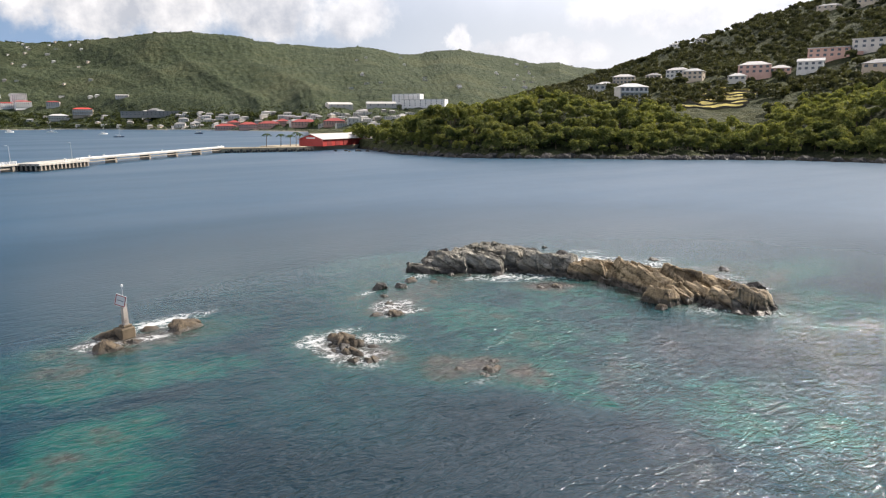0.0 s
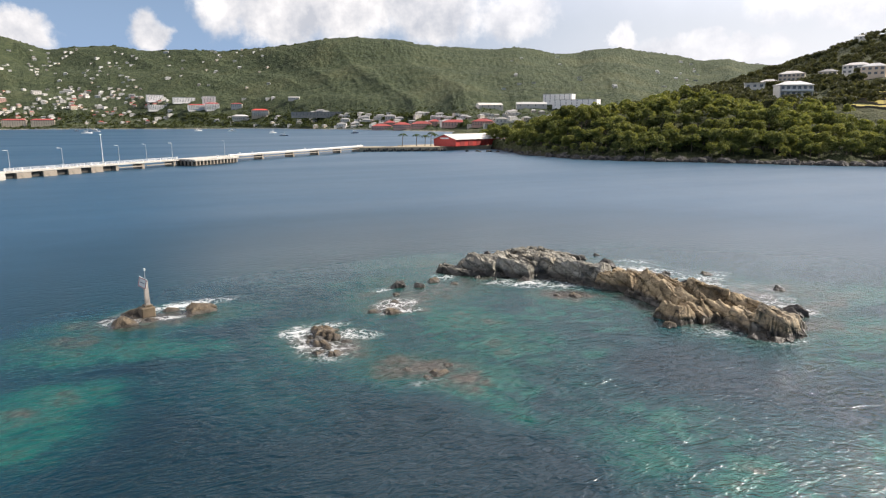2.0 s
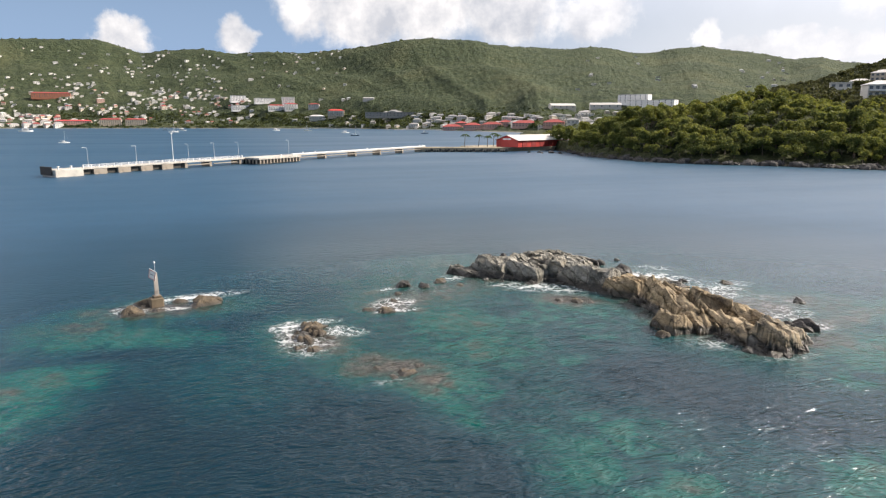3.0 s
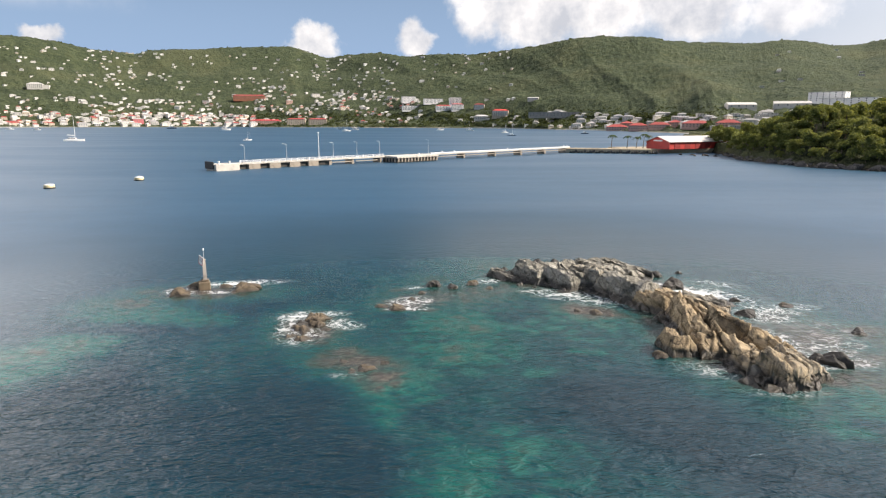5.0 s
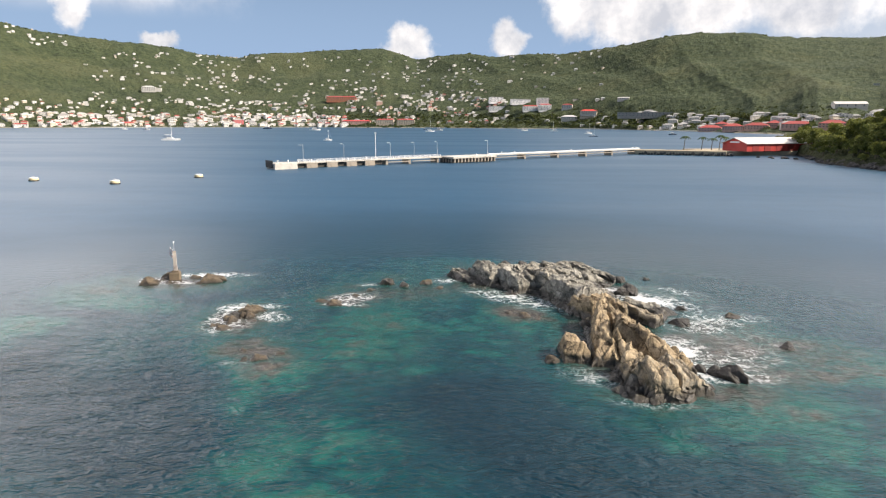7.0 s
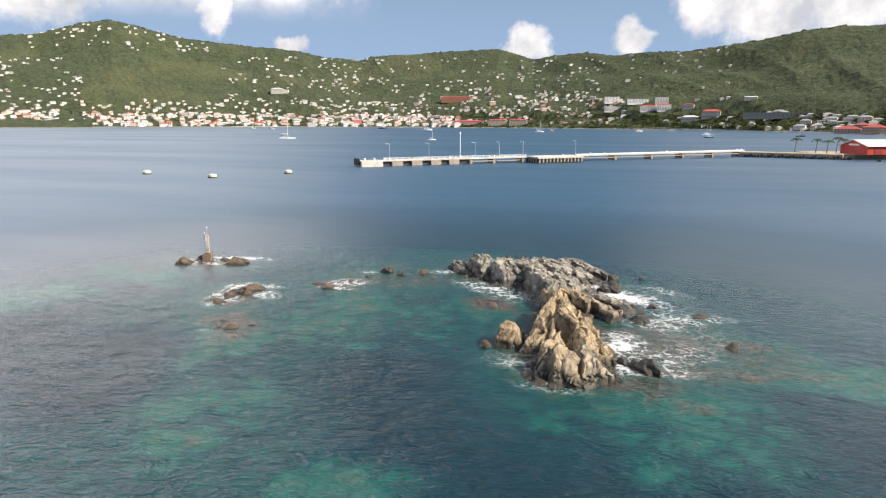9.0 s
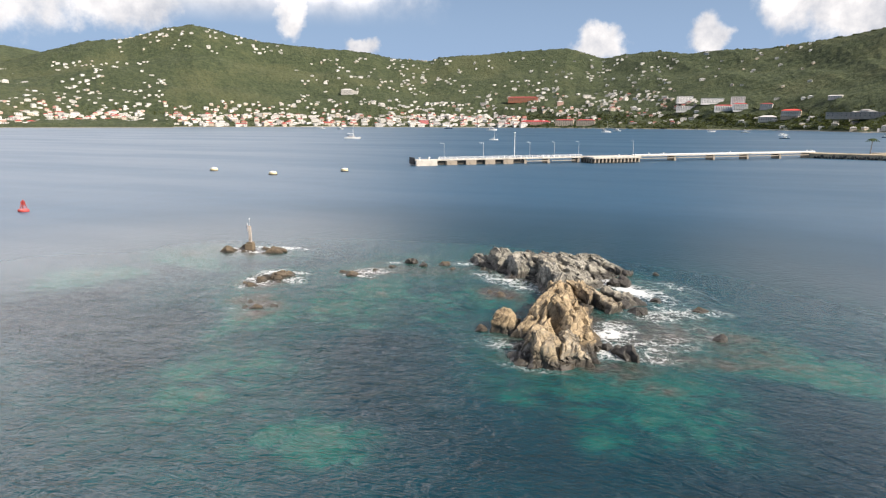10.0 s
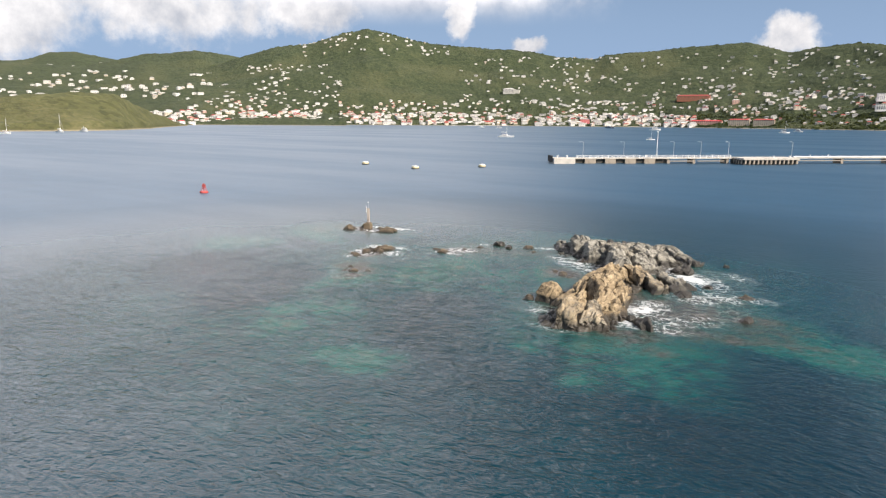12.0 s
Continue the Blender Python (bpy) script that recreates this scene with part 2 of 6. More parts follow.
GREY_STOPS = [(0.34, (0.018, 0.016, 0.014)), (0.40, (0.10, 0.092, 0.075)), (0.49, (0.235, 0.22, 0.178)), (0.64, (0.48, 0.45, 0.38))]
TAN_STOPS = [(0.33, (0.022, 0.016, 0.012)), (0.41, (0.11, 0.080, 0.048)), (0.50, (0.285, 0.215, 0.125)), (0.63, (0.55, 0.43, 0.27))]
ROCK_GREY = rock_material("grey_rock", GREY_STOPS, 0.42)
ROCK_TAN = rock_material("tan_rock", TAN_STOPS, 0.30)
ROCK_BED = rock_material("islet_rock", GREY_STOPS, 0.52, TAN_STOPS)
ROCK_DARK = rock_material("dark_rock", [(0.30, (0.018, 0.016, 0.014)), (0.45, (0.05, 0.045, 0.04)), (0.6, (0.12, 0.11, 0.095)), (0.75, (0.22, 0.20, 0.17))], 0.35)
ROCK_BROWN = rock_material("brown_rock", [(0.34, (0.020, 0.016, 0.012)), (0.45, (0.072, 0.055, 0.036)), (0.55, (0.165, 0.125, 0.078)), (0.68, (0.30, 0.235, 0.145))], 0.12)

CONCRETE = plain("weathered_concrete", (0.33, 0.28, 0.22), 0.85, wear=0.22, scale=1.2)
CONCRETE_PALE = plain("pale_concrete", (0.52, 0.485, 0.42), 0.85, wear=0.2, scale=0.5)
# near-black: the pier's platform base, and boards painted as shade in its openings
CONCRETE_DARK = plain("dark_concrete", (0.06, 0.055, 0.045), 0.8, wear=0.3)
WHITE = plain("white_paint", (0.80, 0.79, 0.76), 0.55, wear=0.06)
WALL_WHITE = plain("white_wall", (0.66, 0.64, 0.60), 0.8, wear=0.08, scale=0.3, island=True)
HOTEL_WHITE = plain("hotel_white_wall", (0.82, 0.80, 0.77), 0.8, wear=0.06, scale=0.3)
WALL_CREAM = plain("cream_wall", (0.56, 0.48, 0.38), 0.8, wear=0.08, scale=0.3, island=True)
WALL_PINK = plain("pink_wall", (0.62, 0.40, 0.33), 0.8, wear=0.08, scale=0.3, island=True)
ROOF_RED = plain("red_roof", (0.36, 0.07, 0.06), 0.75, wear=0.15, scale=0.6, island=True)
ROOF_WHITE = plain("white_roof", (0.60, 0.59, 0.57), 0.6, wear=0.08, scale=0.4, island=True)
ROOF_GREY = plain("grey_roof", (0.36, 0.35, 0.34), 0.75, wear=0.12, scale=0.4, island=True)
SHED_RED = plain("red_sheet_metal", (0.48, 0.045, 0.035), 0.55, wear=0.12, scale=0.4)
WINDOW_DARK = plain("dark_window_glass", (0.13, 0.14, 0.15), 0.15, wear=0.1)
STEEL = plain("galvanised_steel", (0.55, 0.56, 0.57), 0.45, metal=0.5, wear=0.1)
BUOY_CREAM = plain("sun_bleached_buoy", (0.62, 0.52, 0.30), 0.5, wear=0.15)
BUOY_RED = plain("red_buoy_paint", (0.42, 0.06, 0.05), 0.5, wear=0.2)
RUBBER = plain("black_rubber", (0.02, 0.02, 0.02), 0.7)
HULL_BLUE = plain("dark_blue_hull", (0.03, 0.05, 0.10), 0.35)
BARK = plain("bark", (0.16, 0.12, 0.085), 0.9, wear=0.25, scale=2)
DIRT = plain("pale_earth", (0.42, 0.34, 0.23), 0.95, wear=0.2, scale=0.1)


def leaf_material(name, dark, mid, lite, through=0.3):
    """Leaves that let some of the sun through."""
    m, n = material(name)
    r = n.add("ShaderNodeNewGeometry").outputs["Random Per Island"]
    o = n.add("ShaderNodeObjectInfo").outputs["Random"]
    f = n.math("ADD", n.math("MULTIPLY", r, 0.6), n.math("MULTIPLY", o, 0.4))
    col = n.ramp(f, [(0.1, dark), (0.5, mid), (0.9, lite)])
    top = n.add("ShaderNodeBsdfPrincipled", {"Base Color": col, "Roughness": 0.7, "Specular IOR Level": 0.25})
    lit = n.add("ShaderNodeBsdfTranslucent", {0: n.mix(1.0, col, (1.3, 1.25, 0.7), "MULTIPLY")})
    n.add("ShaderNodeOutputMaterial", {0: n.add("ShaderNodeMixShader", {0: through, 1: top.outputs[0], 2: lit.outputs[0]})})
    return m


LEAF = leaf_material("scrub_leaves", (0.072, 0.094, 0.030), (0.165, 0.185, 0.054), (0.30, 0.30, 0.085), 0.4)
HILL_LEAF = leaf_material("hill_scrub_leaves", (0.050, 0.056, 0.026), (0.090, 0.094, 0.042), (0.145, 0.140, 0.060), 0.3)
FAR_LEAF = leaf_material("far_scrub_leaves", (0.050, 0.064, 0.028), (0.072, 0.090, 0.038), (0.10, 0.118, 0.050), 0.45)
PALM_LEAF = leaf_material("palm_leaves", (0.03, 0.05, 0.015), (0.06, 0.09, 0.03), (0.10, 0.13, 0.045))


def hill_material(name, dark, mid, lite, dry, shore_tone):
    """Scrub-covered slope: crowns of different greens, drier open patches, paler earth at the foot."""
    m, n = material(name)
    p = n.add("ShaderNodeNewGeometry").outputs["Position"]
    broad, mid_n, fine = n.noise(p, 0.0035, 5, 0.6), n.noise(p, 0.022, 5, 0.6), n.noise(p, 0.12, 5, 0.7)
    crowns = n.add("ShaderNodeTexVoronoi", {"Vector": p, "Scale": 0.11}).outputs["Color"]
    cr = n.add("ShaderNodeSeparateColor", {0: crowns}).outputs[0]
    f = n.math("ADD", n.math("MULTIPLY", mid_n, 0.42), n.math("ADD", n.math("MULTIPLY", fine, 0.33), n.math("MULTIPLY", cr, 0.25)))
    col = n.ramp(f, [(0.28, dark), (0.48, mid), (0.68, lite)])
    col = n.mix(n.span(broad, 0.50, 0.66, 0.0, 0.75), col, n.ramp(fine, [(0.35, mid), (0.62, dry)]))
    z = n.add("ShaderNodeSeparateXYZ", {0: p}).outputs[2]
    low = n.span(n.math("ADD", z, n.math("MULTIPLY", fine, 3.0)), 1.2, 4.0, 1.0, 0.0)
    col = n.mix(low, col, shore_tone)
    finish(n, col, 0.9, n.math("ADD", fine, n.math("MULTIPLY", n.noise(p, 0.045, 3, 0.5), 0.8)), 7.0, spec=0.15, strength=0.9)
    return m


HILL = hill_material("scrub_slope", (0.026, 0.037, 0.020), (0.052, 0.067, 0.033), (0.080, 0.095, 0.046), (0.112, 0.116, 0.056), (0.40, 0.35, 0.28))
HILL_NEAR = hill_material("wooded_slope", (0.024, 0.030, 0.013), (0.042, 0.050, 0.020), (0.068, 0.075, 0.030), (0.105, 0.100, 0.042), (0.048, 0.040, 0.032))
HILL_GRASS = hill_material("grass_slope", (0.052, 0.060, 0.025), (0.098, 0.102, 0.042), (0.145, 0.142, 0.060), (0.20, 0.18, 0.085), (0.42, 0.35, 0.24))

# ---- water ----


def blob(x, y, cx, cy, rx, ry, turn=0.0):
    a = radians(turn)
    u, v = (x - cx) * math.cos(a) + (y - cy) * math.sin(a), -(x - cx) * math.sin(a) + (y - cy) * math.cos(a)
    return np.exp(-((u / rx) ** 2 + (v / ry) ** 2))


def stops_from(inner0, inner1, step, outer0, outer1, grow=1.22):
    mid = list(np.arange(inner0, inner1 + step / 2, step))
    s, v = step, mid[-1]
    while v < outer1:
        s *= grow
        v += s
        mid.append(min(v, outer1))
    s, v = step, mid[0]
    while v > outer0:
        s *= grow
        v -= s
        mid.insert(0, max(v, outer0))
    return np.array(mid)


def build_water():
    xs = stops_from(-62, 72, 0.42, -4600, 4600)
    ys = stops_from(8, 102, 0.42, -1500, 4700)
    X, Y = np.meshgrid(xs, ys, indexing="ij")
    x, y = X.ravel(), Y.ravel()
    p = np.stack([x, y, np.zeros_like(x)], 1)
    w = fbm(p * 0.09, 4, 5) - 0.5
    w2 = fbm(p * 0.32 + 40, 4, 8) - 0.5
    # how near the bottom lies to the surface: 0 deep, 1 awash
    rise_of = 0.20 * blob(x, y, 10, 48, 46, 34) + 0.08 * blob(x, y, 10, 48, 90, 60)
    sand = 0 * x
    for cx, cy, rx, ry, t, v in ((32, 34, 7.5, 5, 10, 0.50), (36.5, 31.5, 5, 4, 0, 0.42), (29, 30.5, 3, 4, 0, 0.45), (43, 45, 8, 5, 10, 0.48), (2, 53.5, 6, 4.5, 0, 0.50), (2, 47, 3.5, 4, 0, 0.48), (-2.4, 38, 3.6, 6, 15, 0.52),
                                 (0.6, 30, 3.6, 6, 0, 0.44), (5.4, 31.6, 4, 5, 0, 0.42), (15.2, 24.2, 4.4, 3, 20, 0.60), (22.7, 33.5, 2.6, 2.0, -30, 0.58), (4.5, 25.6, 4, 3, 0, 0.50), (-30, 47.2, 6, 4, 20, 0.60), (-27.8, 43.2, 5, 3.4, 0, 0.58),
                                 (-28, 50.6, 5, 2.6, 0, 0.52), (-20.2, 55.8, 5, 2.8, 0, 0.54), (-26, 57.4, 8, 3.6, 0, 0.55), (7.8, 42.8, 2.4, 1.6, 20, 0.45), (11.9, 46.6, 2.6, 1.5, 0, 0.47), (13, 54, 6, 5, 0, 0.42), (27.5, 36, 4, 2.2, 10, 0.58), (30, 38, 7, 4, 10, 0.60)):
        rise_of = np.maximum(rise_of, v * blob(x, y, cx, cy, rx, ry, t) ** 0.8)
        sand = np.maximum(sand, blob(x, y, cx, cy, rx, ry, t) ** 0.6)
    for cx, cy, rx, ry, t, v in ((16.8, 33, 4.6, 6.5, 0, 0.34), (23.8, 28, 4, 3.2, -20, 0.34), (10.6, 39, 5, 3.6, 0, 0.24), (13.6, 36, 5, 4, 0, 0.26), (-15, 59, 3, 3, 0, 0.3), (-20.7, 35, 7, 5, 0, 0.26), (-11, 33, 7, 5, 0, 0.26), (-23, 41.5, 3.4, 4, 20, 0.3),
                                 (-9, 39.7, 3.4, 3.6, 0, 0.26), (40.5, 35, 4.5, 4, 20, 0.24), (42, 27, 9, 5, 0, 0.3), (39.5, 40.8, 3, 2.4, 0, 0.18), (-5.4, 29.5, 3, 3.6, 0, 0.3), (-0.6, 36.6, 1.3, 1.6, 0, 0.2), (-24.5, 52.6, 4, 1.5, 10, 0.22)):
        rise_of = rise_of - v * blob(x, y, cx, cy, rx, ry, t)
    shoal = 0
    for cx, cy, rx, ry, t, v in ((17, 68, 12, 6.0, -20, 0.98), (22.5, 49, 5, 12, 5, 0.98), (30, 50, 6.5, 9, 0, 0.80), (32, 44.4, 6.5, 2.6, 8, 0.86), (36, 50, 5.5, 4, -20, 0.76), (28, 40.5, 5, 2.6, 10, 0.78), (38, 46, 4, 2.4, 0, 0.66), (4, 64, 11, 5, 8, 0.66),
                                 (-10.4, 53, 3.4, 5.2, 12, 0.92), (-6, 45.5, 5.0, 3.0, -35, 0.88), (-3.4, 41.8, 2.2, 2.8, 0, 0.84), (-22.5, 65, 8, 3.6, 0, 0.90), (-2.4, 60.2, 4.2, 3.0, 0, 0.86), (14.8, 57.2, 4.0, 2.6, -30, 0.88), (-29, 61, 6, 3.6, 0, 0.62), (8, 76, 9, 5, 0, 0.55), (0, 70, 7, 3, 0, 0.5)):
        shoal = np.maximum(shoal, v * blob(x, y, cx, cy, rx, ry, t) ** 0.75)
    rise_of = np.maximum(rise_of, shoal)
    rise_of = np.clip(rise_of + w2 * 0.30 * smooth(0.12, 0.4, rise_of) + w * 0.22 * smooth(0.03, 0.2, rise_of), 0, 1)
    rise_of = np.maximum(rise_of, 0.40 * blob(x, y, 210, 200, 150, 30, -48))
    foam = 0
    for cx, cy, rx, ry, t, s in ((27.3, 63.2, 4.4, 2.3, -40, 1.2), (27.0, 48.5, 1.9, 3.4, 0, 1.15), (29.5, 55, 4, 2.6, -30, 0.56), (29.6, 61.5, 3, 1.8, -40, 0.8), (31.5, 57, 3, 1.4, -40, 0.75), (30, 46.6, 2.4, 2.6, 0, 0.5), (30.5, 44, 2.6, 2, 0, 0.5), (27.3, 44.0, 2.2, 1.8, 0, 1.0), (14.5, 62.4, 6.0, 2.0, -28, 0.85),
                                 (24, 66.5, 3, 1.6, -40, 0.75), (6.5, 69, 1.8, 1.4, 0, 0.6), (-1.8, 61, 2.4, 1.8, 20, 0.8), (-2.2, 58.6, 2.4, 0.8, 0, 0.7), (-1.5, 66.5, 1.6, 1.0, 0, 0.5), (-8.2, 54.4, 2.6, 1.2, -35, 0.95), (-11.6, 56.4, 2.0, 1.4, 30, 1.05), (-10.8, 51.5, 2.4, 3.6, 0, 0.55), (-12.4, 53.4, 0.8, 3.4, 0, 0.75), (-9.6, 57.2, 2.2, 0.9, 0, 0.8),
                                 (-20.5, 68.6, 4.6, 1.3, 12, 1.1), (-25.6, 65.6, 1.6, 1.6, 0, 0.9), (-22.4, 64.9, 2.4, 0.7, 0, 0.75), (-24.5, 64.6, 2.0, 0.8, 0, 0.6), (19.5, 42.5, 3.5, 2.0, -30, 0.42), (32, 48, 3, 4, 0, 0.4), (22.7, 38.8, 3.0, 1.1, 0, 0.5), (34, 58, 3, 1.6, 0, 0.55), (31, 67, 4, 2, -40, 0.45), (-6, 42.6, 2, 0.9, 0, 0.35), (31, 60, 6, 5, -30, 0.31), (33, 52, 6, 6, 0, 0.28), (31, 46, 5, 5, 0, 0.30), (30, 66, 6, 3, -40, 0.33), (16, 60.5, 6, 3, -35, 0.38)):
        foam = np.maximum(foam, s * blob(x, y, cx, cy, rx, ry, t))
    near = np.clip(blob(x, y, 5, 48, 46, 38) * 1.3 - 0.3, 0, 1)
    # low swell, only where the sheet is fine enough to carry it
    z = near * (0.10 * (vnoise(np.stack([x * 0.32 + y * 0.12, y * 0.30 - x * 0.1, 0 * x], 1), 3) - 0.5)
                + 0.07 * (vnoise(np.stack([x * 0.8, y * 0.8, 0 * x], 1), 4) - 0.5))
    me = mesh_of("water", np.stack([x, y, z], 1), sheet(len(xs), len(ys)), None, True)
    for key, val in (("shallow", rise_of), ("sand", np.clip(sand * (1 + w) - 0.6 * shoal, 0, 1)), ("foam", foam)):
        me.attributes.new(key, "FLOAT", "POINT").data.foreach_set("value", np.asarray(val, np.float32))
    m, n = material("sea_water")
    p = n.add("ShaderNodeNewGeometry").outputs["Position"]

    def att(k):
        return n.add("ShaderNodeAttribute", attribute_name=k).outputs["Fac"]
    bend = n.vec("ADD", p, n.vec("MULTIPLY", n.add("ShaderNodeTexNoise", {"Vector": p, "Scale": 0.5, "Detail": 5}).outputs[1], (2.4, 2.4, 0)).outputs[0]).outputs[0]
    stones = n.add("ShaderNodeTexVoronoi", {"Vector": bend, "Scale": 0.42}, feature="DISTANCE_TO_EDGE").outputs["Distance"]
    small = n.add("ShaderNodeTexVoronoi", {"Vector": bend, "Scale": 1.3}, feature="DISTANCE_TO_EDGE").outputs["Distance"]
    rocky = n.math("ADD", n.math("MULTIPLY", n.noise(p, 0.55, 8, 0.70, 0.8), 0.78), n.math("ADD", n.span(stones, 0.0, 0.30, -0.14, 0.15), n.span(small, 0.0, 0.3, -0.02, 0.06)))
    patch = n.noise(p, 0.14, 5, 0.6, 0.5)
    # the sea bed as it shows through the water: deep blue, teal, emerald, pale sand and stones, brown weed near the surface
    lift = n.math("ADD", n.math("MULTIPLY", n.math("SUBTRACT", rocky, 0.46), n.span(att("shallow"), 0.05, 0.45, 0.12, 0.62)), n.math("MULTIPLY", n.math("SUBTRACT", patch, 0.5), 0.16))
    depth = n.math("ADD", att("shallow"), n.math("MULTIPLY", lift, n.span(att("shallow"), 0.0, 0.1)))
    col = n.ramp(depth, [(0.0, (0.002, 0.020, 0.032)), (0.12, (0.001, 0.027, 0.038)), (0.24, (0.002, 0.042, 0.047)), (0.36, (0.003, 0.072, 0.062)), (0.47, (0.014, 0.080, 0.067)),
                         (0.58, (0.036, 0.076, 0.063)), (0.68, (0.060, 0.072, 0.060)), (0.80, (0.090, 0.080, 0.066)), (0.92, (0.095, 0.078, 0.060))])
    stony = n.ramp(depth, [(0.0, (0.002, 0.020, 0.031)), (0.12, (0.002, 0.030, 0.042)), (0.24, (0.003, 0.046, 0.052)), (0.40, (0.008, 0.058, 0.054)), (0.54, (0.026, 0.058, 0.049)),
                           (0.68, (0.052, 0.062, 0.051)), (0.84, (0.068, 0.064, 0.053)), (0.96, (0.080, 0.070, 0.056))])
    col = n.mix(n.span(att("sand"), 0.1, 0.7), stony, col)
    open_sea = n.mix(n.span(patch, 0.3, 0.7), (0.018, 0.064, 0.112), (0.024, 0.076, 0.130))
    col = n.mix(n.math("MULTIPLY", n.span(n.vec("DISTANCE", p, (8.0, 45.0, 0.0)).outputs["Value"], 30.0, 105.0), n.span(depth, 0.12, 0.35, 1.0, 0.0)), col, open_sea)
    grain = n.span(n.noise(p, 1.7, 6, 0.72, 0.4), 0.36, 0.64, 0.45, 1.35)
    col = n.mix(n.span(depth, 0.3, 0.7, 0.15, 0.9), col, n.add("ShaderNodeVectorMath", {0: col, "Scale": grain}, operation="SCALE").outputs[0])
    # lacy foam where the swell breaks
    warp = n.vec("ADD", p, n.vec("MULTIPLY", n.add("ShaderNodeTexNoise", {"Vector": p, "Scale": 0.7, "Detail": 6, "Roughness": 0.62}).outputs[1], (2.6, 2.6, 0)).outputs[0]).outputs[0]
    cells = n.add("ShaderNodeTexVoronoi", {"Vector": warp, "Scale": 0.9}, feature="DISTANCE_TO_EDGE").outputs["Distance"]
    fine_cells = n.add("ShaderNodeTexVoronoi", {"Vector": warp, "Scale": 2.6}, feature="DISTANCE_TO_EDGE").outputs["Distance"]
    lace = n.math("MAXIMUM", n.span(cells, 0.0, 0.13, 1.0, 0.0), n.span(fine_cells, 0.0, 0.12, 0.6, 0.0))
    churn = n.noise(p, 1.2, 8, 0.72, 1.4)
    amount = att("foam")
    thick = n.span(n.math("ADD", amount, n.math("MULTIPLY", n.math("SUBTRACT", churn, 0.5), 2.0)), 0.74, 1.10)
    thin = n.math("MULTIPLY", n.math("MULTIPLY", lace, n.span(churn, 0.36, 0.6)), n.span(amount, 0.12, 0.6))
    white = n.math("MAXIMUM", thick, n.math("MULTIPLY", thin, 0.9))
    col = n.mix(white, col, (0.66, 0.67, 0.66))
    # wind chop: resolved close by, lost in the sheen far out
    out = n.vec("DISTANCE", p, (8.0, 30.0, 0.0)).outputs["Value"]
    w1 = n.noise(n.vec("MULTIPLY", p, (0.62, 1.25, 1)).outputs[0], 0.72, 3, 0.6, 0.4)
    r1 = n.math("SUBTRACT", 1.0, n.math("ABSOLUTE", n.math("MULTIPLY_ADD", w1, 2.6, -1.3)))
    w2 = n.noise(n.vec("MULTIPLY", p, (0.8, 1.4, 1)).outputs[0], 2.2, 4, 0.6, 0.3)
    r2 = n.math("SUBTRACT", 1.0, n.math("ABSOLUTE", n.math("MULTIPLY_ADD", w2, 2.4, -1.2)))
    calm = n.noise(p, 0.03, 4, 0.55, 0.4)
    h = n.math("ADD", n.math("MULTIPLY", r1, 0.58), n.math("MULTIPLY", n.math("MULTIPLY", r2, 0.20), n.span(out, 15.0, 90.0, 1.0, 0.0)))
    bump = n.add("ShaderNodeBump", {"Height": h, "Distance": 0.62, "Strength": n.span(out, 8.0, 82.0, n.span(calm, 0.35, 0.65, 0.46, 0.74), 0.025, "SMOOTHSTEP")}).outputs[0]
    sheen = n.math("ADD", n.span(out, 16.0, 88.0, 0.095, 0.43, "LINEAR"), n.span(n.noise(n.vec("MULTIPLY", p, (0.0035, 0.016, 0)).outputs[0], 1.0, 4, 0.6), 0.35, 0.65, -0.03, 0.04))
    rough = n.math("MAXIMUM", sheen, n.math("MULTIPLY", white, 0.85))
    pr = n.add("ShaderNodeBsdfPrincipled", {"Base Color": col, "Roughness": rough, "IOR": 1.4, "Normal": bump})
    n.add("ShaderNodeOutputMaterial", {0: pr})
    me.materials.append(m)
    return thing("water", "teal blue sea with shoals and foam round the rocks", "water", kind="structure", data=me)


build_water()

# ---- hills ----


def table(az, pts):
    a = np.array(pts, float)
    return np.interp(az, a[:, 0], a[:, 1])


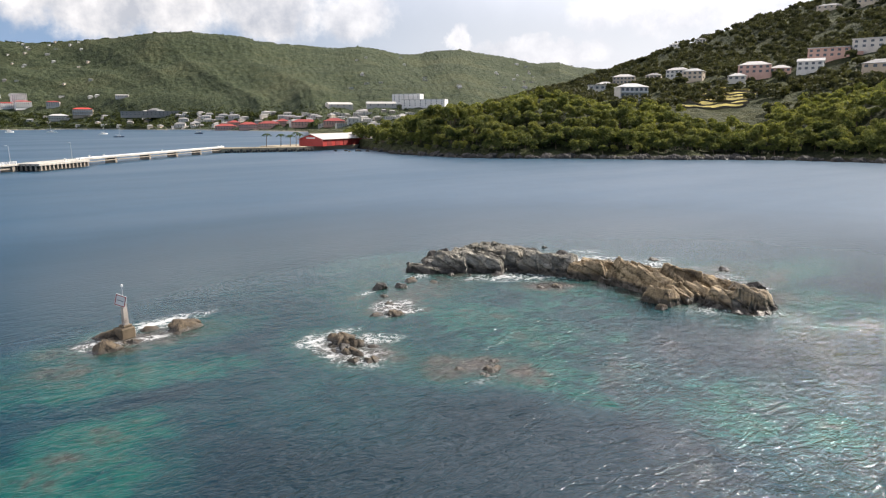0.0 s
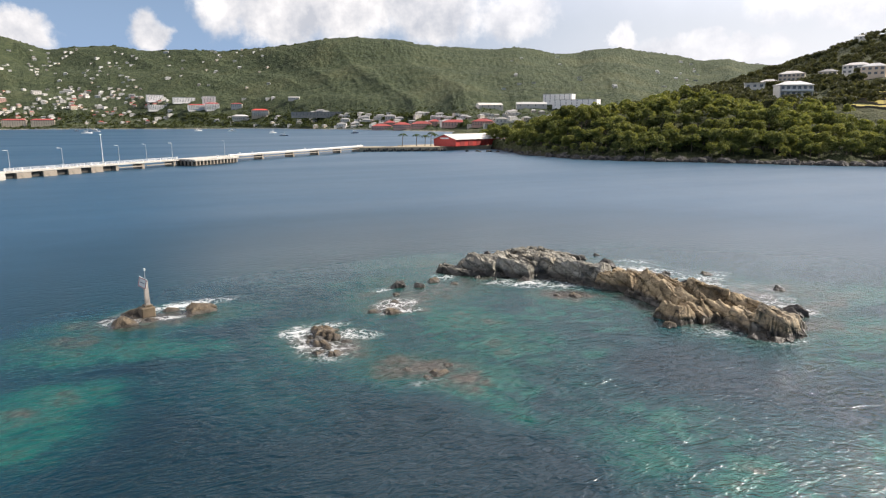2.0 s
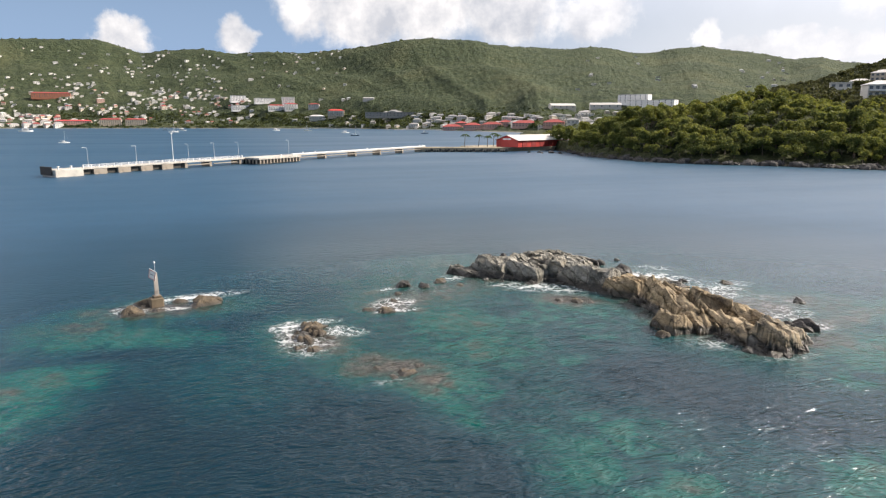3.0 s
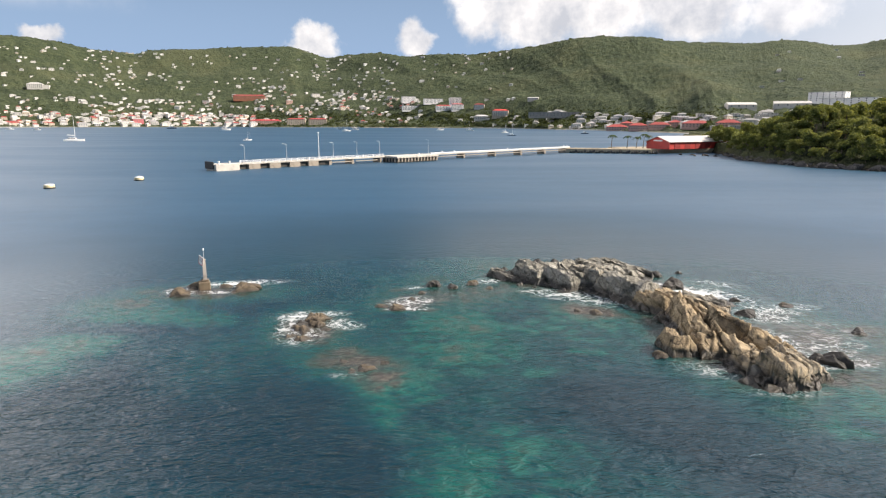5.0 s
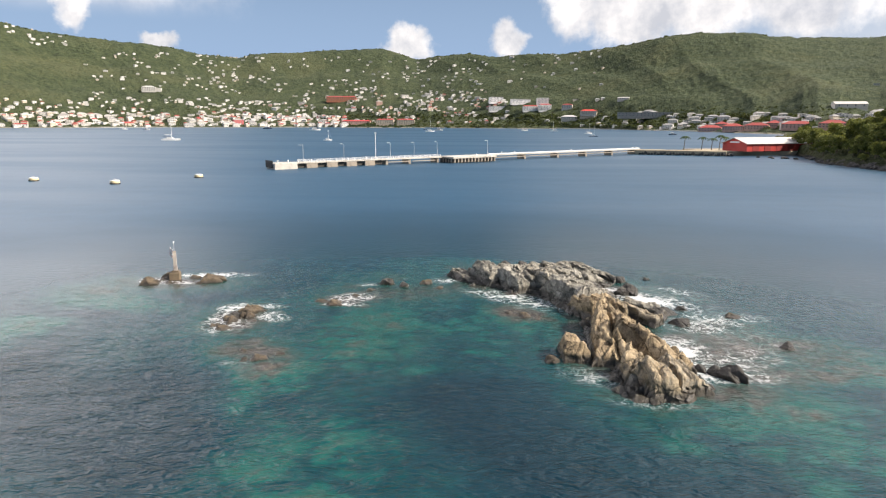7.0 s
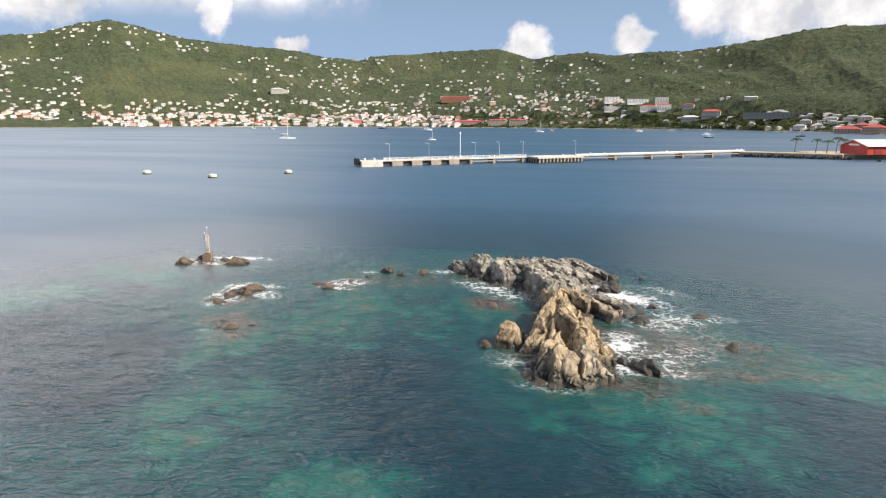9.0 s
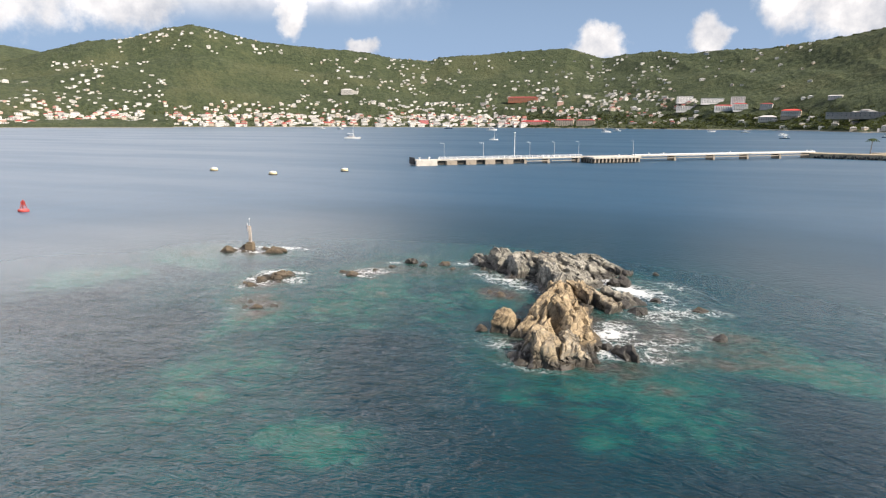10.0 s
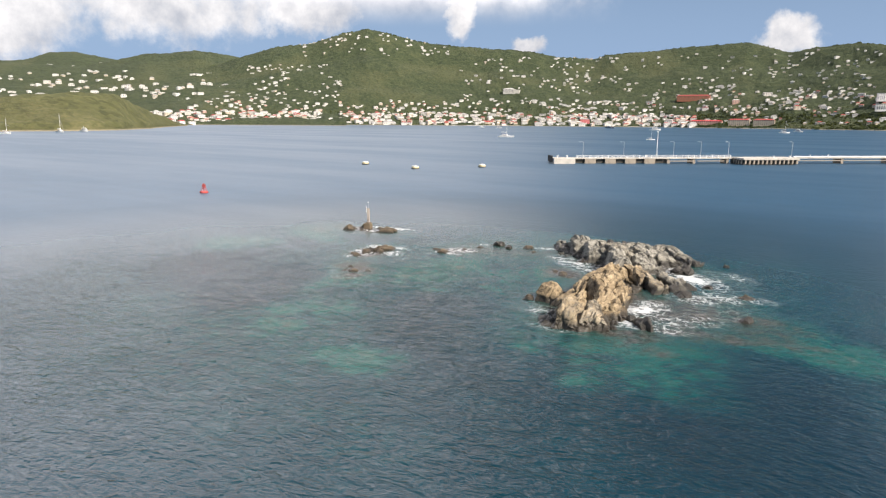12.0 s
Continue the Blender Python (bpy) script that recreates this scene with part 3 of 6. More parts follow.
class Slope:
    """Land seen from an origin: along each bearing a profile of distance and height."""

    def __init__(self, origin, az0, az1, step, rows, radii, heights, relief, seed):
        self.o, self.az0, self.step = origin, az0, step
        az = np.arange(az0, az1 + step / 2, step)
        R, H = np.array([f(az) for f in radii]), np.array([f(az) for f in heights])
        u = np.linspace(0, len(R) - 1, rows)
        i = np.minimum(u.astype(int), len(R) - 2)
        f = (u - i)[:, None]
        s = 0.5 * f + 0.5 * f * f * (3 - 2 * f)
        r, h = R[i] * (1 - f) + R[i + 1] * f, H[i] * (1 - s) + H[i + 1] * s
        x = origin[0] + r * np.sin(np.radians(az))
        y = origin[1] + r * np.cos(np.radians(az))
        q = np.stack([x.ravel(), y.ravel(), 0 * x.ravel()], 1)
        h = h + relief(q, (u / (len(R) - 1))[:, None] * np.ones_like(r), h, seed).reshape(r.shape) if relief else h
        self.r, self.h, self.az = r, h, az
        self.verts = np.stack([x.T.ravel(), y.T.ravel(), h.T.ravel()], 1)
        self.shape = (len(az), rows)

    def mesh(self, name, mat):
        return mesh_of(name, self.verts, sheet(*self.shape)[:, ::-1], mat, True)

    def at(self, az, el, z0=17.0):
        """Where a line of sight from the origin, at height z0, at that bearing and elevation, first meets the slope."""
        k = int(np.clip(round((az - self.az0) / self.step), 0, len(self.az) - 1))
        e = np.degrees(np.arctan2(self.h[:, k] - z0, self.r[:, k]))
        hit = np.nonzero(e >= el)[0]
        j = hit[0] if len(hit) else int(np.argmax(e))
        r, h = self.r[j, k], self.h[j, k]
        if j > 0 and len(hit) and e[j] > e[j - 1]:
            f = (el - e[j - 1]) / (e[j] - e[j - 1])
            r, h = self.r[j - 1, k] + f * (r - self.r[j - 1, k]), self.h[j - 1, k] + f * (h - self.h[j - 1, k])
        a = radians(az)
        return Vector((self.o[0] + r * math.sin(a), self.o[1] + r * math.cos(a), h))

    def height(self, x, y):
        dx, dy = x - self.o[0], y - self.o[1]
        k = int(np.clip(round((math.degrees(math.atan2(dx, dy)) - self.az0) / self.step), 0, len(self.az) - 1))
        return float(np.interp(math.hypot(dx, dy), self.r[:, k], self.h[:, k]))


def far_relief(q, u, h, seed):
    """Spurs and gullies running down to the harbour, knolls, and the roughness of the tree crowns."""
    u = u.ravel()
    az = np.degrees(np.arctan2(q[:, 0], q[:, 1]))
    c = np.stack([az * 0.13 + 2.8 * u + 1.6 * (fbm(q * 0.0012, 2, seed + 2) - 0.5), 1.2 * u, 0 * u], 1)
    spur = (ridged(c, 2, seed) - 0.6) * 72 * u * (1 - u) * 2
    knoll = (fbm(q * 0.006, 3, seed + 9) - 0.5) * 26 * u * (1 - u) * 2
    crown = (vnoise(q * 0.075, seed + 20) - 0.4) * 4.0 * smooth(0.03, 0.12, u) + (vnoise(q * 0.17, seed + 21) - 0.5) * 3.5 * smooth(0.03, 0.12, u)
    return spur + knoll + crown


def rise(el_table, r_of, z0=17.0):
    return lambda az: z0 + r_of(az) * np.tan(np.radians(table(az, el_table)))


RIDGE_EL = [(-74, 0.1), (-68, 1.0), (-62, 2.6), (-56, 4.0), (-54, 4.4), (-52.2, 5.0), (-49.5, 5.9), (-46.7, 6.3), (-43.9, 7.13), (-42, 7.5), (-40, 7.2), (-37, 6.55), (-34.7, 6.28), (-32, 5.97), (-29.7, 5.95), (-28, 5.73), (-25.3, 5.28),
            (-22.8, 5.18), (-21.2, 5.46), (-18, 5.65), (-14.5, 5.9), (-10.9, 6.0), (-9.5, 5.6), (-7.9, 5.17), (-4.8, 5.59), (-0.9, 5.47), (2.4, 5.83), (6.2, 5.95)]
RIDGE_EL += [(9.5, 6.35), (12, 6.75), (15, 6.93), (18, 6.74), (20.4, 6.37), (24, 6.25), (26.5, 5.95), (28.8, 6.04), (32.1, 5.5), (34, 5.42), (35.5, 5.79), (37.4, 5.96), (39.8, 5.53),
             (42.2, 5.0), (43.7, 4.7), (45.8, 4.84), (47.4, 4.36), (50.2, 4.1), (54, 3.6), (60, 3.0), (75, 2.6)]
SHORE = [(-75, 1750), (-58, 1750), (-51, 2000), (-44, 2050), (-37, 2100), (-17, 2120), (-10, 2000), (0, 1830), (5, 1760), (10, 1590), (16, 1330), (21, 1120), (24, 1000), (30, 880), (75, 880)]
RIDGE_R = [(-75, 3000), (-35, 3000), (-10, 2950), (-1, 2650), (12, 2350), (20, 2350), (28, 2600), (36, 3100), (50, 3300), (75, 3300)]


def ridge_r(az):
    return table(az, RIDGE_R)


def shore_r(az):
    return table(az, SHORE)


town_slope = Slope((5, 0), -72, 62, 0.1, 150,
                   [lambda a: shore_r(a) - 40, lambda a: shore_r(a) + 4, lambda a: shore_r(a) + 0.10 * (ridge_r(a) - shore_r(a)), lambda a: 0.62 * shore_r(a) + 0.38 * ridge_r(a),
                    lambda a: 0.3 * shore_r(a) + 0.7 * ridge_r(a), ridge_r, lambda a: ridge_r(a) + 500],
                   [lambda a: 0 * a - 4, lambda a: 0 * a + 1.6, lambda a: 0 * a + 9, lambda a: 9 + 0.27 * rise(RIDGE_EL, ridge_r)(a), lambda a: 0.62 * rise(RIDGE_EL, ridge_r)(a),
                    rise(RIDGE_EL, ridge_r), lambda a: 0.55 * rise(RIDGE_EL, ridge_r)(a)], far_relief, 31)
thing("mountain_ridge", "green scrub-covered mountain ridge above the harbour town", "mountain", kind="structure", data=town_slope.mesh("mountain_ridge", HILL))

WEST_EL = [(-80, 3.6), (-64, 3.9), (-61.8, 4.42), (-59.8, 5.0), (-58.2, 5.13), (-56.1, 5.48), (-53.9, 5.26), (-52.2, 5.0), (-50, 4.6), (-44, 3.5)]
west_slope = Slope((20, 0), -80, -44, 0.12, 110,
                   [lambda a: 0 * a + 1780, lambda a: 0 * a + 1850, lambda a: 0 * a + 2100, lambda a: 0 * a + 2700, lambda a: 0 * a + 3350, lambda a: 0 * a + 3800],
                   [lambda a: 0 * a - 4, lambda a: 0 * a + 1.6, lambda a: 0 * a + 14, lambda a: 0.45 * rise(WEST_EL, lambda b: 0 * b + 3350)(a), rise(WEST_EL, lambda b: 0 * b + 3350), lambda a: 0 * a + 150], far_relief, 57)
thing("west_mountain", "dark green mountain slope dotted with houses", "mountain", kind="structure", data=west_slope.mesh("west_mountain", HILL))
FAR_EL = [(-85, 3.9), (-69.5, 3.95), (-67.8, 4.05), (-66.3, 4.56), (-64.8, 4.78), (-63.4, 4.66), (-61.8, 4.4), (-58, 4.0), (-52, 3.0)]
far_slope = Slope((20, 0), -85, -52, 0.15, 60, [lambda a: 0 * a + 2900, lambda a: 0 * a + 3500, lambda a: 0 * a + 4150, lambda a: 0 * a + 4400],
                  [lambda a: 0 * a + 20, lambda a: 0.6 * rise(FAR_EL, lambda b: 0 * b + 4150)(a), rise(FAR_EL, lambda b: 0 * b + 4150), lambda a: 0 * a + 200], far_relief, 83)
thing("far_mountain", "hazy green mountain behind the western slope", "mountain", kind="structure", data=far_slope.mesh("far_mountain", HILL))


def low_relief(q, u, h, seed):
    u = u.ravel()
    return ((fbm(q * 0.016, 3, seed) - 0.5) * 9 + (vnoise(q * 0.16, seed + 3) - 0.5) * 2.6) * smooth(0.12, 0.3, u)


CAPE_EL = [(-90, 0.6), (-80, 0.9), (-69.8, 1.3), (-67.7, 1.7), (-65.5, 1.88), (-62.4, 1.75), (-61.3, 1.22), (-59.8, 0.4), (-58.2, -0.25), (-57.2, -0.55)]


def cape_r(a):
    return table(a, [(-90, 900), (-70, 950), (-66, 960), (-62, 1030), (-60, 1180), (-57.2, 1650)])


cape_slope = Slope((45, -8), -90, -57.2, 0.12, 60, [lambda a: cape_r(a) - 8, lambda a: cape_r(a) + 3, lambda a: cape_r(a) + 25, lambda a: cape_r(a) + 180, lambda a: cape_r(a) + 330],
                   [lambda a: 0 * a - 3, lambda a: 0 * a + 1.8, lambda a: 1.8 + 0.2 * np.maximum(0, rise(CAPE_EL, lambda b: cape_r(b) + 180)(a)), lambda a: np.maximum(1, rise(CAPE_EL, lambda b: cape_r(b) + 180)(a)), lambda a: 0 * a - 3], low_relief, 11)
thing("grassy_headland", "low grassy headland with a sandy shore", "headland", kind="structure", data=cape_slope.mesh("grassy_headland", HILL_GRASS))

# wooded headland and the hill that rises behind it
WOOD_O = (-32.0, 12.0)
WOOD_SHORE = [(24, 470), (28, 430), (30.2, 385), (32.4, 336), (37.4, 301), (42.3, 291), (47.2, 293), (51.8, 291), (56.4, 292), (60.7, 299), (64.8, 303), (70.8, 299), (85, 300), (110, 330)]
CANOPY_EL = [(24, -1.9), (30, -1.3), (32.5, -0.1), (35.5, 1.05), (39.9, 1.5), (44.7, 1.85), (47.1, 1.8), (51.7, 1.1), (56.2, 0.85), (60.5, 0.4), (64.4, 0.7), (70.3, 2.2), (85, 3), (110, 3)]
BACK_EL = [(24, -2.2), (30, -1.4), (36, 0.4), (40, 1.0), (44.7, 2.35), (47, 2.75), (50.2, 3.8), (52.9, 4.7), (55.9, 5.7), (58, 6.15), (59.9, 6.85), (62.6, 7.6), (65.2, 8.2), (70, 9.2), (80, 10), (110, 9)]


def wood_r(a):
    return table(a, WOOD_SHORE)


wood_slope = Slope(WOOD_O, 25, 108, 0.15, 150,
                   [lambda a: wood_r(a) - 8, lambda a: wood_r(a) + 1.5, lambda a: wood_r(a) + 7, lambda a: wood_r(a) + 50, lambda a: wood_r(a) + 110, lambda a: 0 * a + 600, lambda a: 0 * a + 950, lambda a: 0 * a + 1250],
                   [lambda a: 0 * a - 3, lambda a: 0 * a + 1.8, lambda a: 0 * a + 4.0, lambda a: np.maximum(3.0, rise(CANOPY_EL, lambda b: wood_r(b) + 50)(a) - 7), lambda a: np.maximum(3, 17 + (wood_r(a) + 110) * np.tan(np.radians(np.minimum(table(a, CANOPY_EL) + 0.5, table(a, BACK_EL)))) - 6),
                    lambda a: np.maximum(3, 17 + 600 * np.tan(np.radians(0.35 * table(a, CANOPY_EL) + 0.55 * table(a, BACK_EL))) - 4), lambda a: np.maximum(3, rise(BACK_EL, lambda b: 0 * b + 950)(a)), lambda a: 0 * a + 3], low_relief, 71)
thing("wooded_headland", "wooded rocky headland rising to a green hill", "headland", kind="structure", data=wood_slope.mesh("wooded_headland", HILL_NEAR))

# ---- sea rocks ----
_ico = {}


def ico(sub):
    if sub not in _ico:
        bm = bmesh.new()
        bmesh.ops.create_icosphere(bm, subdivisions=sub, radius=1.0)
        _ico[sub] = (np.array([v.co for v in bm.verts]), np.array([[v.index for v in f.verts] for f in bm.faces]))
        bm.free()
    return _ico[sub]


def slab_points(rng, seed, length, width, height, sub):
    """One split slab of rock: flat broken faces with rough, chipped edges."""
    d, f = ico(sub)
    k = 9
    nrm = rng.normal(size=(k, 3)) * (1, 0.6, 1)
    nrm = np.concatenate([nrm / np.linalg.norm(nrm, axis=1)[:, None], [(0.06, 1, 0.1), (0.0, -1, 0.12), (0.3, 0.1, 1), (1, 0.2, 0.3), (-1, 0.1, 0.5), (-0.55, -0.2, 1)]])
    nrm /= np.linalg.norm(nrm, axis=1)[:, None]
    off = np.concatenate([rng.uniform(0.66, 1.02, k), rng.uniform(0.62, 0.9, 6)])
    c = np.maximum(d @ nrm.T, 0) / off
    r = (c ** 40).sum(1) ** (-1 / 40)
    v = d * r[:, None] * (length / 2, width / 2, height / 2) * 1.2
    s = min(1.0, 0.75 * min(length, height))
    v = v + d * ((fbm(v * 0.6 + seed * 1.7, 3, seed)[:, None] - 0.5) * 0.30 * s * (1, 0.5, 1))
    crack = ridged(v * (0.75, 0.4, 0.5) + 5.3 * seed, 3, seed + 5)
    v = v - d * (smooth(0.80, 0.96, crack) * 0.15 * s)[:, None]
    chip = vnoise(np.floor(v * 2.3 + seed) * 1.37, seed + 6) - 0.5
    v = v + d * chip[:, None] * 0.10 * s
    v = v + d * ((fbm(v * 3.1 + seed, 3, seed + 11, 0.6)[:, None] - 0.5) * 0.12 * s)
    return v, f


def rock_mesh(seed, length, width, height, sub, mat, slabs=0, lean=24.0):
    """A block of bedded sea rock: leaning slabs of uneven height, split from one another."""
    rng = np.random.default_rng(seed)
    slabs = slabs or max(2, int(round(width / 0.85)))
    vs, fs, n0 = [], [], 0
    t = width / slabs
    for i in range(slabs):
        u = (i + 0.5) / slabs * 2 - 1
        w = t * rng.uniform(1.5, 2.1)
        l = length * rng.uniform(0.72, 1.0) * (1 - 0.22 * u * u)
        h = height * rng.uniform(0.78, 1.0) * (1 - 0.2 * u * u)
        v, f = slab_points(rng, seed * 7 + i, l, w, h, sub)
        a = radians(lean + rng.uniform(-7, 7))
        y, z = v[:, 1] * math.cos(a) - v[:, 2] * math.sin(a) * 0.55, v[:, 2] + v[:, 1] * math.sin(a)
        v = np.stack([v[:, 0] + rng.uniform(-0.1, 0.1) * length, y + u * width / 2 * 0.8, z - (height - h) * 0.35 + rng.uniform(-0.06, 0.06) * height], 1)
        vs.append(v)
        fs.append(f + n0)
        n0 += len(v)
    return mesh_of("rock", np.concatenate(vs), np.concatenate(fs), mat, False)


def settle(me, turn, x, y, top):
    """The pose at which the turned mesh reaches up to that height."""
    co = np.empty(len(me.vertices) * 3, np.float32)
    me.vertices.foreach_get("co", co)
    z = co.reshape(-1, 3) @ np.array(turn.to_3x3())[2]
    return Matrix.Translation((x, y, top - float(np.quantile(z, 0.997)))) @ turn


def rock(parent, seed, x, y, top, length, width, yaw, mat, dip=14.0, lean=0.0, sub=4, deep=0.9, name="rock", label=""):
    """A block under its reef, standing in the sea with its top at that height."""
    me = rock_mesh(seed, length, width, (top + deep) * 1.15, sub, mat)
    ob = part(name, me, mat, parent, label)
    ob.matrix_local = settle(me, pose(0, 0, 0, lean, dip, yaw), x, y, top)
    return ob


islet = thing("rock_islet", "craggy grey and tan layered rock islet in the sea", "rock islet", pose(0, 0, 0))
G, T, D, B = ROCK_GREY, ROCK_TAN, ROCK_DARK, ROCK_BROWN


class Bedrock:
    """The islet's body: tilted blocks with steep broken fronts on the west, joined to one mass and split along the bedding."""

    def __init__(self):
        self.blocks = []

    def block(self, x, y, top, a, b, yaw, fall=0.0, tip=0.0, tone=0.0, front=3.3, back=1.7):
        """top: height at the middle; a, b: half length and width; fall and tip: slope along and across the crest."""
        self.blocks.append((x, y, top, a, b, radians(yaw), fall, tip, tone, front, back))

    def mass(self, x, y):
        z, tone, lead = np.full_like(x, -1.6), np.zeros_like(x), np.zeros_like(x)
        across = np.zeros_like(x)
        for k, (cx, cy, top, a, b, yaw, fall, tip, tn, front, back) in enumerate(self.blocks):
            c, q = math.cos(yaw), math.sin(yaw)
            u, v = (x - cx) * c + (y - cy) * q, -(x - cx) * q + (y - cy) * c
            roof = top + fall * u + tip * v
            h = np.minimum(roof, -0.9 + np.minimum(front * (b + 0.22 + v), back * (b + 0.65 - v)))
            h = np.minimum(h, -0.9 + 2.6 * (a + 0.45 - np.abs(u)))
            # worn corners
            h = np.minimum(h, roof + 0.55 * (a + b) - 0.62 * (np.abs(u) + np.abs(v)))
            up = h > z
            z, tone, lead, across = np.where(up, h, z), np.where(up, tn, tone), np.where(up, k, lead), np.where(up, v + 0.3 * u, across)
        return z, tone, lead, across

    def build(self, step=0.06):
        x = np.arange(4.5, 32.5, step)
        y = np.arange(36.0, 79.5, step)
        X, Y = np.meshgrid(x, y, indexing="ij")
        x, y = X.ravel(), Y.ravel()
        p = np.stack([x, y, 0 * x], 1)
        wx = x + 1.0 * (fbm(p * 0.5, 3, 1) - 0.5) + 0.12 * (fbm(p * 2.1, 2, 2) - 0.5)
        wy = y + 1.2 * (fbm(p * 0.45, 3, 3) - 0.5) + 0.15 * (fbm(p * 1.8, 2, 4) - 0.5)
        z0, tone, lead, across = self.mass(wx, wy)
        live = smooth(-0.9, 0.3, z0)
        z = z0.copy()
        # joints: each block breaks into smaller ones with their own lift and tilt
        for size, amp, groove, long in ((1.9, 0.22, 0.20, 1.9), (0.8, 0.05, 0.04, 1.5)):
            gx, gy = (wx + 0.2 * wy) / size, wy / (size * long)
            ix, iy = np.floor(gx).astype(int), np.floor(gy).astype(int)
            best, second, cell, cxv = np.full(len(x), 9.0), np.full(len(x), 9.0), np.zeros(len(x)), np.zeros(len(x))
            for dx in (-1, 0, 1):
                for dy in (-1, 0, 1):
                    jx, jy = ix + dx, iy + dy
                    px, py = jx + 0.1 + 0.8 * lattice(jx, jy, 0 * jx, 71), jy + 0.1 + 0.8 * lattice(jx, jy, 0 * jx + 1, 72)
                    d = np.hypot(gx - px, gy - py)
                    near = d < best
                    second = np.where(near, best, np.minimum(second, d))
                    cell, cxv = np.where(near, lattice(jx, jy, 0 * jx + 2, 73), cell), np.where(near, px, cxv)
                    best = np.where(near, d, best)
            z = z + live * amp * ((cell - 0.5) * 1.5 - (gx - cxv) * size * (0.2 + 0.8 * np.mod(cell * 7.7, 1)) * 0.7)
            z = z - live * groove * (1 - smooth(0.0, 0.09, second - best)) * (np.mod(cell * 5.1, 1) < 0.7)
        # bedding: gentle backs towards the east, short steep faces towards the west
        bend = (across + 0.5 * fbm(p * 0.6, 2, 33)) / 1.05 + lattice(lead.astype(int), 0 * lead.astype(int), 0 * lead.astype(int), 5) * 3
        size = 0.12 + 0.26 * lattice(np.floor(bend).astype(int), lead.astype(int), 0 * lead.astype(int), 91)
        t = bend % 1.0
        z = z + (np.where(t < 0.14, t / 0.14, (1 - t) / 0.86) - 0.5) * size * live
        z = z + (fbm(p * 1.3, 3, 8) - 0.5) * 0.20 * live + (fbm(p * 3.4, 3, 9, 0.5) - 0.5) * 0.09 * live
        z = np.where(z0 < -1.0, -1.6, z)
        # ledges and hollows pushed into the steep faces
        q = np.stack([x, y, z], 1)
        out = 0.50 * (fbm(q * (0.7, 0.7, 1.6), 3, 41) - 0.5) + 0.11 * (fbm(q * (2.2, 1.4, 4.4), 3, 43, 0.5) - 0.5)
        # beds that run down to the south across the west faces
        bed_n = z - 0.42 * y + 0.22 * x + 0.5 * fbm(q * 0.5, 2, 44)
        for thick, deep in ((0.95, 0.34), (0.36, 0.06)):
            level = bed_n / thick
            row = np.floor(level).astype(int)
            t = level - row
            out = out + deep * (0.4 + 1.2 * lattice(row, 0 * row, 0 * row, 55)) * (np.minimum(t / 0.10, (1 - t) / 0.90) - 0.5)
            z = z + 0.45 * deep * live * (np.minimum(t / 0.9, (1 - t) / 0.1) - 0.5)
        x2, y2 = x - out * live, y - 0.7 * live * (out + 0.35 * (fbm(q * 1.1 + 7, 2, 46) - 0.5))
        quads = sheet(len(X), X.shape[1])
        quads = quads[(z[quads] > -0.75).any(1)]
        used, quads = np.unique(quads, return_inverse=True)
        me = mesh_of("bedrock", np.stack([x2, y2, z], 1)[used], quads.reshape(-1, 4), ROCK_BED, True)
        me.attributes.new("tone", "FLOAT", "POINT").data.foreach_set("value", tone[used].astype(np.float32))
        return me


bed = Bedrock()
# low shelves that join the crags
bed.block(22.7, 47.4, 0.30, 8.6, 2.3, -85, 0, 0, 0.5)
bed.block(15.6, 68.8, 0.35, 7.0, 3.6, -33, 0, 0, 0.1)
bed.block(20.6, 60.2, 0.30, 4.6, 1.9, -60, 0, 0, 0.3)
bed.block(21.2, 71.6, 0.25, 4.4, 2.6, -35, 0, 0, 0.1)
# grey back half
bed.block(8.3, 70.7, 0.60, 2.0, 0.8, -48, -0.05, 0.05, 0.0)
bed.block(11.6, 69.9, 1.80, 2.5, 1.8, -55, -0.16, -0.08, 0.0)
bed.block(14.4, 67.3, 1.70, 2.6, 1.6, -62, -0.10, -0.05, 0.0)
bed.block(17.4, 66.9, 2.00, 2.6, 1.7, -60, 0.02, -0.10, 0.42)
bed.block(19.4, 62.0, 2.00, 3.3, 1.5, -60, -0.05, -0.12, 0.3)
bed.block(14.4, 70.6, 1.35, 2.9, 2.0, -35, 0.0, -0.10, 0.1)
bed.block(17.4, 71.2, 1.25, 2.8, 2.2, -38, -0.04, -0.08, 0.25)
bed.block(20.6, 69.3, 1.25, 2.4, 2.0, -48, -0.10, -0.10, 0.35)
bed.block(21.2, 65.0, 1.10, 2.6, 1.6, -55, -0.10, -0.22, 0.35)
bed.block(18.0, 74.2, 0.90, 2.6, 1.1, -10, 0.0, -0.10, 0.0)
bed.block(20.4, 75.3, 1.00, 1.8, 0.9, -15, 0.0, 0.05, 0.0)
bed.block(22.7, 73.0, 0.95, 1.7, 0.9, -30, -0.10, 0.0, 0.2)
bed.block(24.5, 71.2, 0.75, 1.4, 0.7, -35, -0.10, 0.0, 0.2)
# neck and the spur on its far side
bed.block(21.0, 57.6, 1.40, 2.1, 1.4, -64, 0.12, -0.15, 0.75)
bed.block(23.0, 58.3, 1.35, 2.2, 1.2, -48, -0.10, -0.18, 0.6)
bed.block(24.8, 56.9, 1.05, 2.3, 0.9, -42, -0.14, -0.20, 0.5)
bed.block(26.0, 59.4, 0.75, 2.2, 0.8, -42, -0.12, -0.10, 0.4)
